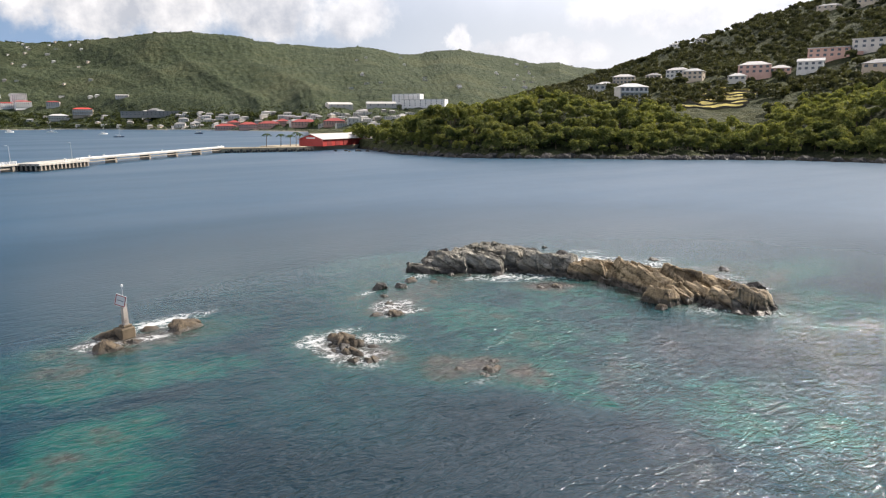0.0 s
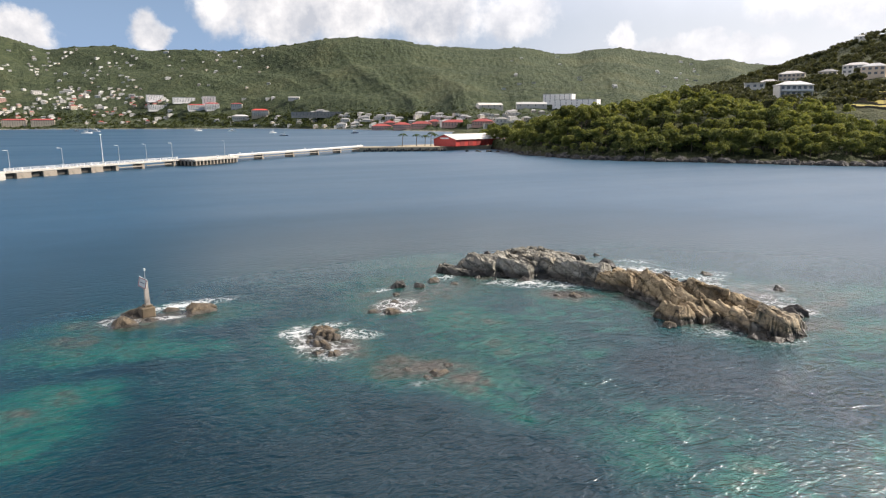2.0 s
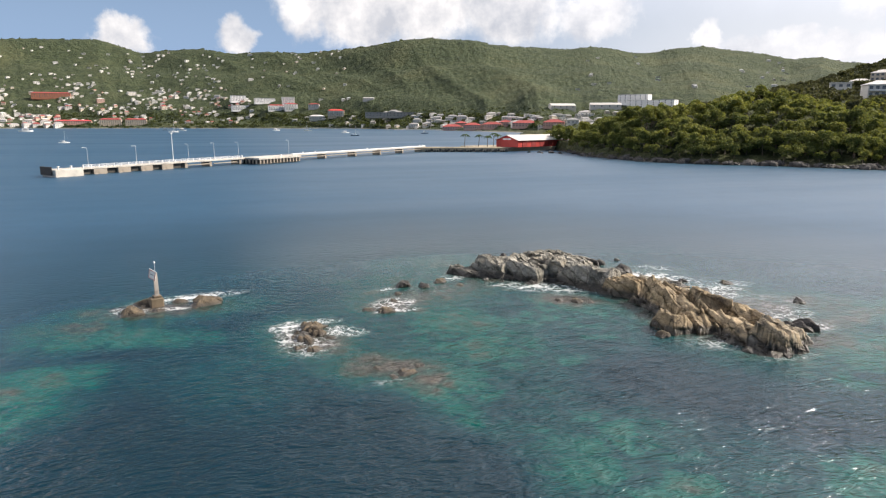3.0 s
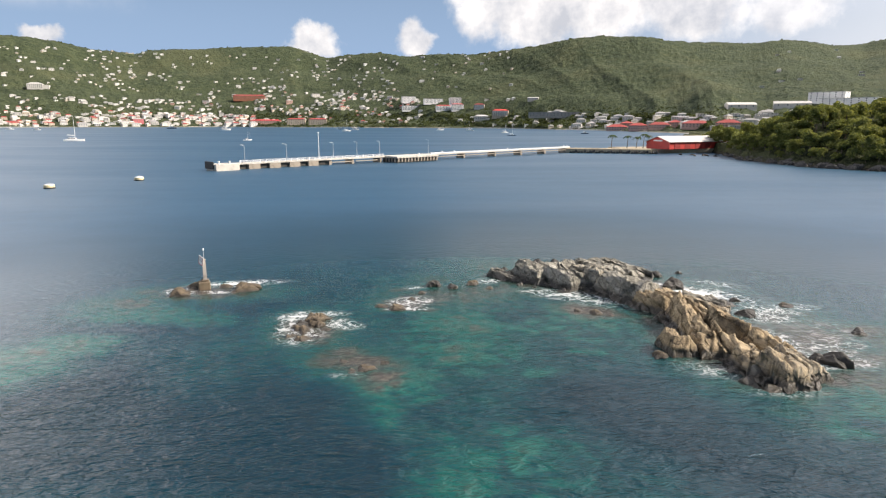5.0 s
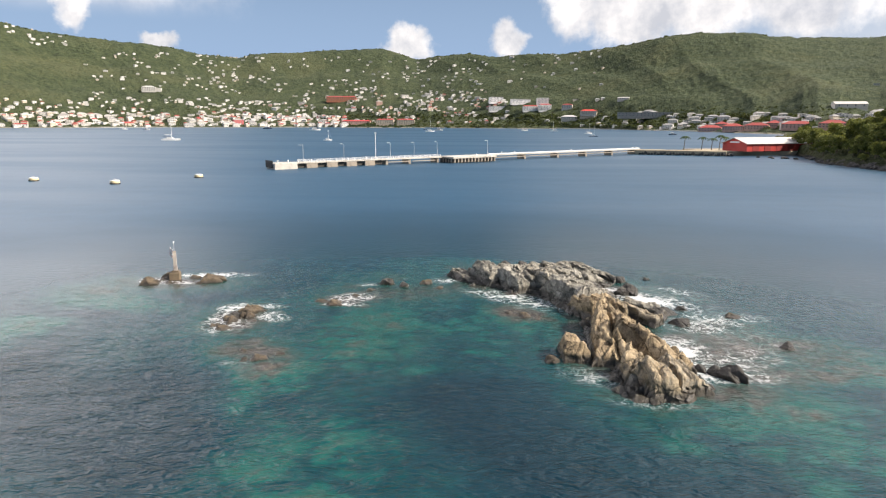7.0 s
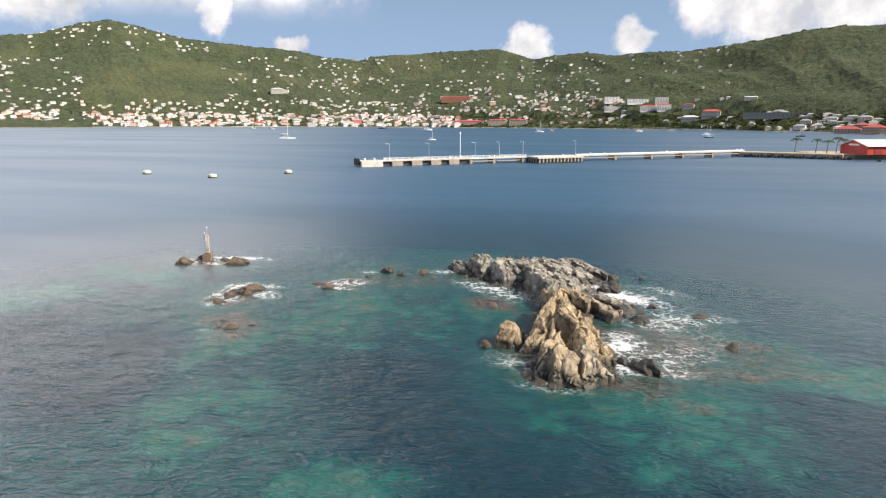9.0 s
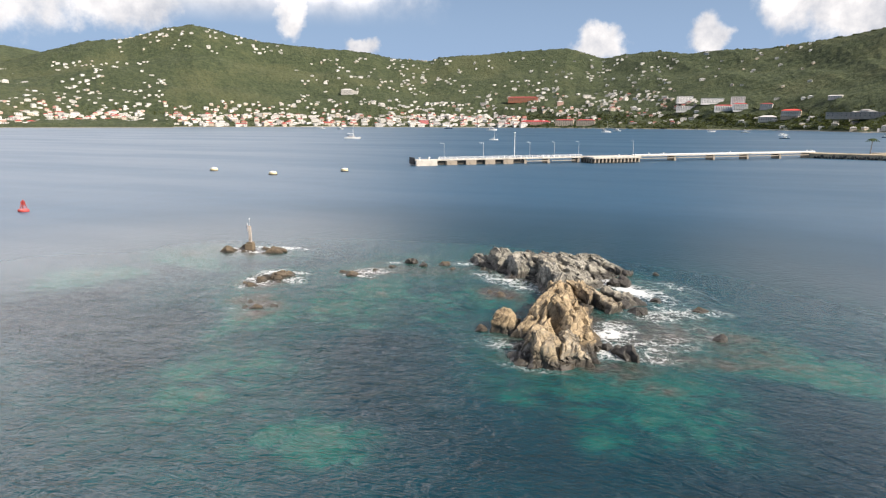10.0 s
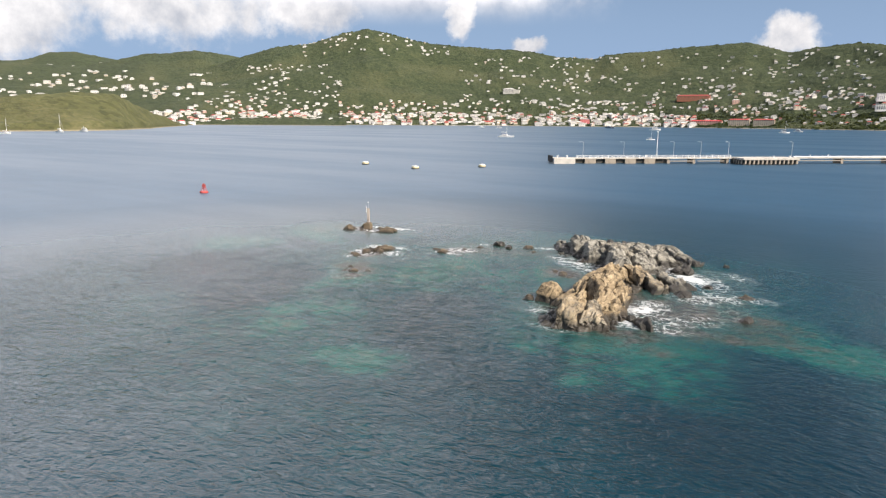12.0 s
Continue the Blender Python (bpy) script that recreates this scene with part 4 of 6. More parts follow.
# tan front half
bed.block(21.75, 53.2, 2.55, 2.1, 1.25, -94, -0.16, -0.10, 1.2, 3.8)
bed.block(20.95, 49.6, 1.85, 4.9, 0.9, -97, -0.21, 0.22, 1.3, 4.2, 2.6)
bed.block(22.6, 51.0, 1.95, 2.6, 1.3, -82, -0.05, -0.20, 1.0)
bed.block(22.9, 48.9, 2.50, 1.6, 1.2, -70, -0.10, -0.25, 0.85, 4.2)
bed.block(24.0, 46.2, 1.90, 3.4, 1.4, -66, -0.17, -0.28, 0.85, 3.8)
bed.block(22.2, 46.2, 1.60, 2.3, 0.8, -86, -0.16, 0.10, 0.75, 4.2)
bed.block(24.9, 46.8, 1.05, 2.8, 0.9, -70, -0.10, -0.30, 0.6)
bed.block(24.3, 50.2, 1.20, 2.5, 0.9, -80, -0.10, -0.40, 0.7)
bed.block(22.3, 42.8, 1.40, 1.5, 1.1, -86, -0.10, 0.05, 0.6, 3.8)
bed.block(23.1, 40.7, 1.65, 1.9, 1.0, -74, -0.16, 0.0, 0.55, 4.2, 2.4)
bed.block(24.9, 41.8, 1.50, 2.0, 1.15, -67, -0.18, -0.15, 0.5, 4.2)
bed.block(22.0, 40.7, 0.75, 1.0, 0.5, -80, -0.1, 0.0, 0.1)
bed.block(18.35, 46.7, 1.30, 1.5, 0.9, -84, -0.06, -0.10, 0.7, 3.6, 2.6)
part("bedrock", bed.build(), ROCK_BED, islet, "fractured grey and tan bedrock in leaning layers")
# loose blocks and boulders lying on and against the bedrock
rock(islet, 4, 13.2, 75.4, 1.05, 2.2, 1.5, 0, D, 4)
rock(islet, 42, 15.2, 75.6, 1.1, 2.0, 1.4, -24, D, 4)
rock(islet, 1, 8.2, 72.0, 0.6, 2.4, 1.1, -20, D, 4)
rock(islet, 9, 25.6, 70.6, 0.6, 1.8, 1.0, -40, D, 4, sub=3)
rock(islet, 19, 16.9, 45.4, 0.45, 1.4, 0.9, 0, B, 0, sub=3)
rock(islet, 25, 27.1, 57.0, 0.6, 2.4, 1.1, -40, D, 8)
rock(islet, 23, 28.4, 55.5, 0.55, 2.6, 1.1, -32, D, 8)
rock(islet, 26, 28.8, 43.4, 0.95, 2.8, 0.9, -52, D, 16)
rock(islet, 28, 28.0, 44.4, 0.6, 1.5, 0.9, -60, D, 12, sub=3)
rock(islet, 27, 27.0, 44.8, 0.42, 1.4, 0.8, -20, D, 8, sub=3)

# broken blocks along the foot of the islet
rng_rub = random.Random(5)
FOOT = ((7.4, 71.6), (10.4, 66.8), (13.3, 64.9), (16.2, 63.6), (18.3, 60.6), (20.2, 57.0), (20.3, 53.5), (19.9, 47.6), (21.2, 43.4), (21.6, 40.2), (23.2, 38.6), (25.2, 39.6), (26.6, 42.6), (26.2, 46.6), (25.9, 52.0))
for k in range(42):
    i = rng_rub.randrange(len(FOOT) - 1)
    f = rng_rub.random()
    cx, cy = (FOOT[i][j] * (1 - f) + FOOT[i + 1][j] * f + rng_rub.uniform(-0.5, 0.5) for j in (0, 1))
    w = rng_rub.uniform(0.6, 1.5)
    rock(islet, 200 + k, cx, cy, rng_rub.uniform(0.08, 0.4), w * 1.3, w * 0.7, rng_rub.uniform(-90, -40), rng_rub.choice((G, D, D, D)), rng_rub.uniform(4, 24), rng_rub.uniform(-10, 10), sub=3, deep=0.6)


def lone_rock(seed, x, y, top, length, width, yaw, mat, label, dip=6.0, sub=4):
    me = rock_mesh(seed, length, width, (top + 0.7) * 1.1, sub - 1 if length < 1.7 else sub, mat)
    ob = thing("sea_rock", label, "rock", group="rocks awash round the islet", data=me)
    ob.matrix_world = settle(me, pose(0, 0, 0, 0, dip, yaw), x, y, top)
    return ob


lone_rock(301, 25.4, 65.6, 0.95, 2.2, 1.5, -30, D, "black wet boulder in white foam beside the islet")
lone_rock(302, 28.1, 58.9, 0.5, 2.8, 1.2, -30, D, "low black rock slab washed by foam")
lone_rock(303, 29.8, 60.2, 0.35, 1.6, 0.8, -10, D, "small black rock slab washed by foam")
lone_rock(304, 34.0, 58.2, 0.28, 2.2, 1.0, 0, B, "flat brown rock just above the water")
lone_rock(305, 35.3, 50.3, 0.42, 1.5, 0.9, -20, D, "small dark rock standing alone in the sea")
lone_rock(306, 28.7, 71.8, 0.3, 1.0, 0.6, 0, D, "tiny dark rock behind the islet")
lone_rock(307, 15.0, 56.5, 0.35, 1.5, 0.9, 20, B, "small brown rock in foam inside the cove")
lone_rock(308, -10.2, 54.5, 0.6, 2.2, 1.1, 60, B, "brown jagged rock with surf breaking on it")
lone_rock(330, -9.6, 55.6, 0.5, 1.7, 0.9, 40, B, "brown weedy rock with surf breaking on it")
lone_rock(331, -10.8, 53.2, 0.42, 1.8, 1.0, 70, D, "dark rock in the surf of the reef")
for k, (rx, ry, rt, rl) in enumerate(((-10.4, 55.4, 0.55, 1.5), (-10.9, 52.4, 0.42, 1.4), (-9.8, 53.6, 0.5, 1.3), (-11.3, 51.0, 0.25, 1.5), (-10.0, 56.5, 0.32, 1.2), (-11.5, 54.6, 0.22, 1.1))):
    lone_rock(350 + k, rx, ry, rt, rl, 0.8 * rl, 35 * k, B, "rough brown rock in the surf of the reef")
lone_rock(343, -10.4, 50.1, 0.32, 1.7, 1.0, 75, B, "rough brown rock in the surf of the reef")
lone_rock(309, -10.6, 51.9, 0.3, 1.5, 0.8, -50, B, "low brown rock in the surf")
lone_rock(332, -8.9, 52.6, 0.16, 1.5, 1.0, 10, B, "flat brown rock awash in the surf")
lone_rock(333, -11.6, 53.4, 0.14, 1.3, 0.9, 30, B, "small brown rock awash in the surf")
lone_rock(334, -5.6, 43.2, 0.12, 1.4, 0.9, 40, B, "flat brown rock awash on a submerged reef")
lone_rock(335, -3.6, 44.6, 0.12, 1.3, 0.7, 0, B, "small flat rock awash on a submerged reef")
lone_rock(336, 13.6, 57.6, 0.16, 1.6, 1.0, 20, B, "yellow-brown weedy ledge inside the cove")
lone_rock(337, 16.2, 55.8, 0.12, 1.8, 1.1, -20, B, "yellow-brown weedy ledge awash in the cove")
lone_rock(338, -4.4, 59.4, 0.22, 2.2, 1.0, 10, B, "tawny ledge awash with foam round it")
lone_rock(339, -1.6, 61.4, 0.16, 1.8, 0.9, -10, B, "brown ledge washed by foam")
lone_rock(340, -23.0, 64.6, 0.25, 1.8, 1.0, 0, B, "brown ledge awash below the beacon")
lone_rock(341, -19.6, 64.6, 0.12, 2.0, 1.0, 20, B, "weedy brown ledge awash near the beacon")
lone_rock(342, 6.4, 65.8, 0.15, 1.4, 0.8, 0, B, "brown ledge awash near the islet's tip")
lone_rock(310, -4.6, 43.7, 0.26, 2.0, 0.9, 20, B, "flat brown rock on a submerged reef")
lone_rock(311, -6.6, 44.9, 0.16, 1.6, 0.8, -10, B, "flat brown rock awash on a submerged reef")
lone_rock(312, -3.1, 58.6, 0.36, 1.8, 1.2, 10, B, "tawny rock awash with foam round it")
lone_rock(313, 0.5, 67.0, 0.62, 1.8, 1.0, 0, D, "dark square rock in a row of rocks")
lone_rock(314, 2.5, 66.2, 0.42, 1.4, 0.8, 0, D, "small dark rock in a row of rocks")
lone_rock(315, 4.7, 67.6, 0.42, 1.5, 0.9, 0, B, "brown rock near the islet's tip")
lone_rock(316, -0.8, 64.2, 0.22, 1.6, 0.6, 10, B, "flat rock ledge washed by foam")
lone_rock(317, 9.0, 74.6, 0.3, 1.3, 0.7, 0, D, "small dark rock behind the islet's tip")
lone_rock(318, -25.0, 64.3, 0.75, 2.4, 1.7, 10, B, "brown boulder in foam beside the beacon")
lone_rock(319, -18.8, 66.0, 0.7, 3.0, 1.5, 15, B, "brown weed-covered boulder near the beacon")
lone_rock(320, -21.4, 67.2, 0.3, 2.6, 1.2, 5, B, "flat brown ledge behind the beacon")

# ---- beacon on its rock ----
lone_rock(321, -24.0, 66.6, 0.62, 3.6, 2.4, 5, B, "brown rock carrying the beacon's concrete foot")
beacon = thing("beacon", "weathered concrete beacon pillar with a square day mark", "beacon", pose(-23.3, 66.45, 0.1))
bm = box(bmesh.new(), -0.1, -0.05, 0.2, 1.2, 1.05, 1.1, 20, 0.1)
box(bm, 0.0, 0, 0.84, 0.72, 0.7, 0.16, 20, 0.03)
part("foot", bm, plain("stained_foot", (0.16, 0.122, 0.078), 0.85, wear=0.3, scale=1.5), beacon, "rough concrete foot with stained edges")
bm = bmesh.new()
bmesh.ops.create_cone(bm, cap_ends=True, segments=4, radius1=0.27, radius2=0.21, depth=2.3, matrix=pose(0, 0, 1.87, 0, 0, 65))
part("pillar", bm, plain("chalky_pillar", (0.42, 0.37, 0.325), 0.85, wear=0.28, scale=1.6), beacon)
part("cap", box(bmesh.new(), 0, 0, 3.05, 0.36, 0.36, 0.07, 20, 0.02), CONCRETE, beacon)
part("lamp_post", rod(bmesh.new(), (0, 0, 3.0), (0, 0, 4.02), 0.025), STEEL, beacon)
bm = bmesh.new()
bmesh.ops.create_cone(bm, cap_ends=True, segments=12, radius1=0.08, radius2=0.06, depth=0.16, matrix=pose(0, 0, 4.08))
rod(bm, (0, 0, 4.16), (0, 0, 4.2), 0.09, 0.03, 12)
part("lantern", bm, WHITE, beacon, "white lantern on a thin post")
mark = part("day_mark", box(bmesh.new(), 0, 0, 0, 0.94, 0.05, 0.94, 0, 0.01), WHITE, beacon, "white square board tipped on a corner")
mark.matrix_local = pose(-0.22, -0.22, 2.95, 0, 16, -45)
for k, (px, pz, sx, sz) in enumerate(((0, 0.40, 0.86, 0.06), (0, -0.40, 0.86, 0.06), (0.40, 0, 0.06, 0.74), (-0.40, 0, 0.06, 0.74))):
    part("border", box(bmesh.new(), px, -0.031, pz, sx, 0.008, sz), BUOY_RED, mark)
part("symbol", box(bmesh.new(), 0, -0.031, 0, 0.5, 0.008, 0.05), HULL_BLUE, mark)

# ---- pier ----
PIER_A, PIER_B = Vector((-73.0, 228.5, 0)), Vector((85.4, 366.4, 0))
along = (PIER_B - PIER_A).normalized()
PIER_TURN = math.degrees(math.atan2(along.y, along.x))
PIER_LEN = (PIER_B - PIER_A).length
pier = thing("pier", "long pale concrete pier with white rails and lamp posts", "pier", pose(PIER_A.x, PIER_A.y, 0, 0, -0.22, PIER_TURN))
part("deck", box(bmesh.new(), 10 + (PIER_LEN - 10) / 2, 4.6, 1.95, PIER_LEN - 10, 5.2, 0.45, bevel=0.05), CONCRETE_PALE, pier)
part("end_block", box(bmesh.new(), 5.6, 3.6, 0.6, 8.8, 8, 3.3, bevel=0.12), CONCRETE_PALE, pier, "pale concrete block at the pier's head")
part("fender", box(bmesh.new(), 0.95, 4.5, 1.9, 0.5, 6.5, 2.6, bevel=0.1), RUBBER, pier, "black rubber fender wall")
pile_mesh = mesh_from_bm("pier_leg", box(bmesh.new(), 0, 0, 0, 4.6, 5.4, 2.9, 0, 0.08), CONCRETE)
for s in (17.0, 25.4, 33.8, 42.0):
    part("pier_leg", pile_mesh, None, pier).location = (s, 4.8, 0.25)
thin_mesh = mesh_from_bm("pier_column", box(bmesh.new(), 0, 0, 0, 1.2, 5.0, 3.0, 0, 0.06), CONCRETE)
for s in (50, 61, 75.5, 104.5, 126, 148, 168, 188, 207):
    part("pier_column", thin_mesh, None, pier).location = (s, 4.9, 0.2)
# added near-black boards between the legs stand in for the shade under the deck
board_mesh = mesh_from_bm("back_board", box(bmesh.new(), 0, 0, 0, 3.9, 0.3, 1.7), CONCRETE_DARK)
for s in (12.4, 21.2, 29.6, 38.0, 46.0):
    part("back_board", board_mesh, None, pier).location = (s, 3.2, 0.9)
beam_mesh = mesh_from_bm("edge_beam", box(bmesh.new(), 0, 0, 0, 11.6, 0.5, 0.4, 0, 0.04), CONCRETE)
for s in (55.5, 68.2):
    part("edge_beam", beam_mesh, None, pier).location = (s, 2.6, 0.8)
part("service_pipe", rod(bmesh.new(), (104, 2.4, 2.47), (PIER_LEN, 2.4, 2.47), 0.30, seg=12), WHITE, pier, "long white service pipe on the deck")
long_beam = mesh_from_bm("edge_beam", box(bmesh.new(), 0, 0, 0, 20.5, 0.5, 0.4, 0, 0.04), CONCRETE)
for s in (115.2, 137, 158, 178, 197.5):
    part("edge_beam", long_beam, None, pier).location = (s, 2.6, 0.85)
# mooring platform with upright fenders
part("platform", box(bmesh.new(), 89.5, -0.6, 2.0, 24, 11, 0.8, 0, 0.08), CONCRETE_PALE, pier, "wide mooring platform of pale concrete")
part("platform_base", box(bmesh.new(), 89.5, -0.2, 0.7, 22.6, 9.4, 1.9), CONCRETE_DARK, pier, "dark platform base")
rib_mesh = mesh_from_bm("fender_rib", box(bmesh.new(), 0, 0, 0, 0.7, 0.45, 2.2, 0, 0.05), CONCRETE)
for k in range(13):
    part("fender_rib", rib_mesh, None, pier).location = (78.6 + 1.82 * k, -5.75, 1.0)
rib2 = mesh_from_bm("fender_rib", box(bmesh.new(), 0, 0, 0, 0.45, 0.7, 2.2, 0, 0.05), CONCRETE)
for k in range(5):
    for sx in (77.6, 101.4):
        part("fender_rib", rib2, None, pier).location = (sx, -4.6 + 2 * k, 1.0)
# white railing
post_mesh = mesh_from_bm("rail_post", box(bmesh.new(), 0, 0, 0, 0.18, 0.18, 1.15), WHITE)
for s in np.arange(11.5, 77, 2.6):
    part("rail_post", post_mesh, None, pier).location = (float(s), 2.2, 2.7)
for k, z in enumerate((2.62, 2.92, 3.22)):
    part("rail", box(bmesh.new(), 44, 2.2, z, 66, 0.10, 0.10), WHITE, pier)
# lamp posts and the tall mast
def lamp_post(s, h):
    ob = part("lamp_post", rod(rod(bmesh.new(), (s, 4.8, 2.3), (s, 4.8, 2.3 + h), 0.11, 0.07), (s, 4.8, 2.3 + h), (s - 1.3, 4.4, 2.45 + h), 0.06), STEEL, pier)
    part("lamp_head", box(bmesh.new(), s - 1.5, 4.3, 2.42 + h, 0.8, 0.35, 0.16), STEEL, ob)


for s in (14.6, 31.8, 53.1, 64.8, 76.8, 104.8):
    lamp_post(s, 6.2)
mast = part("mast", rod(bmesh.new(), (45, 2.8, 2.1), (45, 2.8, 12.6), 0.17, 0.11, 10), WHITE, pier, "tall white mast")
part("mast_head", box(bmesh.new(), 45, 2.8, 12.7, 0.9, 0.3, 0.2), WHITE, mast)
bollard_mesh = mesh_from_bm("bollard", rod(rod(bmesh.new(), (0, 0, 0), (0, 0, 0.8), 0.28, 0.24, 10), (0, 0, 0.8), (0, 0, 1.0), 0.42, 0.36, 10), WHITE)
for s, dy in ((3, 1.2), (7, 1.2), (40.5, 2.9), (91, -4.6), (98, -4.6), (112, 3.2), (120, 3.2), (158, 3.2), (205, 2.6), (208, 2.6)):
    part("bollard", bollard_mesh, None, pier).location = (s, dy, 2.3)

# causeway from the pier to the shore, with a quay wall
cause = thing("causeway", "low stone causeway with a pale dirt road on top", "causeway", kind="structure")
bm = bmesh.new()
for a, b, w, z in (((84, 366), (128, 352), 9, 2.6), ((112, 356), (180, 372), 34, 2.4)):
    a, b = Vector((*a, 0)), Vector((*b, 0))
    d = b - a
    box(bm, (a.x + b.x) / 2 - d.normalized().y * -w / 2, (a.y + b.y) / 2 + d.normalized().x * w / 2, z / 2 - 1, d.length, w, z + 2, math.degrees(math.atan2(d.y, d.x)), 0.3)
part("fill", bm, DIRT, cause)
for k in range(30):
    f = k / 29
    ob = part("stone", rock_mesh(400 + k % 5, 1.9, 1.4, 1.7, 3, ROCK_DARK), None, cause)
    ob.location = (84 + 44 * f, 365.6 - 14 * f, 0.4 + 0.4 * (k % 3))
    ob.rotation_euler = (0, 0, k * 1.3)

# ---- red boat shed ----
shed = thing("boat_shed", "long red metal shed with a white gable roof", "shed", pose(135.6, 353.5, 2.4, 0, 0, 26))
L, W, E, R = 50.0, 17.0, 4.0, 6.8
bm = bmesh.new()
vs = [bm.verts.new(p) for p in ((0, 0, 0), (L, 0, 0), (L, W, 0), (0, W, 0), (0, 0, E), (L, 0, E), (L, W, E), (0, W, E), (0, W / 2, R - 0.1), (L, W / 2, R - 0.1))]
for f in ((0, 1, 5, 4), (2, 3, 7, 6), (3, 0, 4, 8, 7), (1, 2, 6, 9, 5), (4, 5, 9, 8), (6, 7, 8, 9)):
    bm.faces.new([vs[i] for i in f])
part("wall", bm, SHED_RED, shed)
slope = math.atan2(R - E, W / 2)
for sgn in (1, -1):
    bm = bmesh.new()
    half = (W / 2 + 0.9) / math.cos(slope)
    bmesh.ops.create_cube(bm, size=1.0, matrix=Matrix.Translation((L / 2, W / 2 - sgn * (W / 4 + 0.4), (E + R) / 2 + 0.0)) @ Matrix.Rotation(sgn * slope, 4, "X") @ Matrix.Diagonal((L + 1.6, half, 0.22, 1)))
    part("roof", bm, ROOF_WHITE, shed, "white sheet-metal roof slope")
for k in range(5):
    part("door", box(bmesh.new(), 6 + 8 * k, -0.06, 1.7, 4.2, 0.12, 3.2), plain("dark_red_door", (0.30, 0.03, 0.025), 0.6) if k == 0 else bpy.data.materials["dark_red_door"], shed)
part("sign_board", box(bmesh.new(), -0.08, W / 2, 4.6, 0.1, 6.5, 0.8), WHITE, shed, "plain white sign strip on the gable")
part("awning", box(bmesh.new(), 44, -2.2, 3.3, 9, 4.4, 0.2), ROOF_WHITE, shed)

# ---- buildings ----


def roof_mesh(bm, w, d, z, kind, pitch=0.2, eave=0.5):
    """Hip, gable or flat roof over a w x d plan at height z."""
    a, b = w / 2 + eave, d / 2 + eave
    if kind == "flat":
        box(bm, 0, 0, z + 0.25, 2 * a, 2 * b, 0.5)
        return bm
    r = b * pitch * 2
    inset = b if kind == "hip" else 0.0
    vs = [bm.verts.new(p) for p in ((-a, -b, z), (a, -b, z), (a, b, z), (-a, b, z), (-a + inset, 0, z + r), (a - inset, 0, z + r),
                                    (-a, -b, z - 0.25), (a, -b, z - 0.25), (a, b, z - 0.25), (-a, b, z - 0.25))]
    for f in ((0, 1, 5, 4), (1, 2, 5), (2, 3, 4, 5), (3, 0, 4), (6, 7, 1, 0), (7, 8, 2, 1), (8, 9, 3, 2), (9, 6, 0, 3), (9, 8, 7, 6)):
        bm.faces.new([vs[i] for i in f])
    return bm


def building(name, label, w, d, storeys, wall, roof, kind, bays, storey=3.2, base=3.0, balcony=False, category="house", group="", m=None, wing=0.0):
    """A house with its front towards -y: walls on a foot sunk in the slope, roof, and a window for every bay."""
    h = storeys * storey
    ob = thing(name, label, category, m if m is not None else pose(0, 0, 0), group)
    bm = box(bmesh.new(), 0, 0, h / 2 - base / 2, w, d, h + base)
    if wing:
        box(bm, w / 2 + wing / 2 - 0.02, 0.8, (h - storey) / 2 - base / 2, wing, d - 2, h - storey + base)
    part("wall", bm, wall, ob)
    part("roof", roof_mesh(bmesh.new(), w, d, h + 0.02, kind), roof, ob)
    if wing:
        part("wing_roof", roof_mesh(bmesh.new(), wing, d - 2, h - storey + 0.02, "flat", eave=0.3), roof, ob).location = (w / 2 + wing / 2 + 0.3, 0.8, 0)
    ww, wh = min(1.9, w / bays * 0.55), storey * 0.5
    key = (round(ww, 2), round(wh, 2))
    if key not in building.panes:
        building.panes[key] = mesh_from_bm("window", box(bmesh.new(), 0, 0, 0, ww, 0.12, wh), WINDOW_DARK)
    for f in range(storeys):
        for k in range(bays):
            part("window", building.panes[key], None, ob).location = (-w / 2 + (k + 0.5) * w / bays, -d / 2 - 0.03, f * storey + storey * 0.52)
        side = part("window", building.panes[key], None, ob)
        side.location, side.rotation_euler = (w / 2 + 0.03, 0, f * storey + storey * 0.52), (0, 0, radians(90))
        if balcony and f:
            slab = part("balcony", box(bmesh.new(), 0, -d / 2 - 0.75, f * storey - 0.1, w * 0.96, 1.5, 0.2), WHITE, ob)
            part("railing", box(bmesh.new(), 0, -d / 2 - 1.46, f * storey + 0.45, w * 0.96, 0.06, 0.9), WHITE, slab)
    return ob


building.panes = {}


def facing(p, turn=0.0):
    """The pose of a building at p with its front towards the sea rocks."""
    return pose(p.x, p.y, p.z, 0, 0, -math.degrees(math.atan2(p.x - 8, p.y)) + turn)


def stand(land, az, el, turn=0.0, lift=1.0, reach=30.0):
    """On the slope where that line of sight meets it, turned along the contour as far as the front still shows."""
    p = land.at(az, el)
    gx = land.height(p.x + reach, p.y) - land.height(p.x - reach, p.y)
    gy = land.height(p.x, p.y + reach) - land.height(p.x, p.y - reach)
    along_contour = math.degrees(math.atan2(-gx, gy)) + math.degrees(math.atan2(p.x - 8, p.y))
    along_contour = (along_contour + 180) % 360 - 180
    return facing(p + Vector((0, 0, lift)), turn + max(-10, min(20, along_contour)))


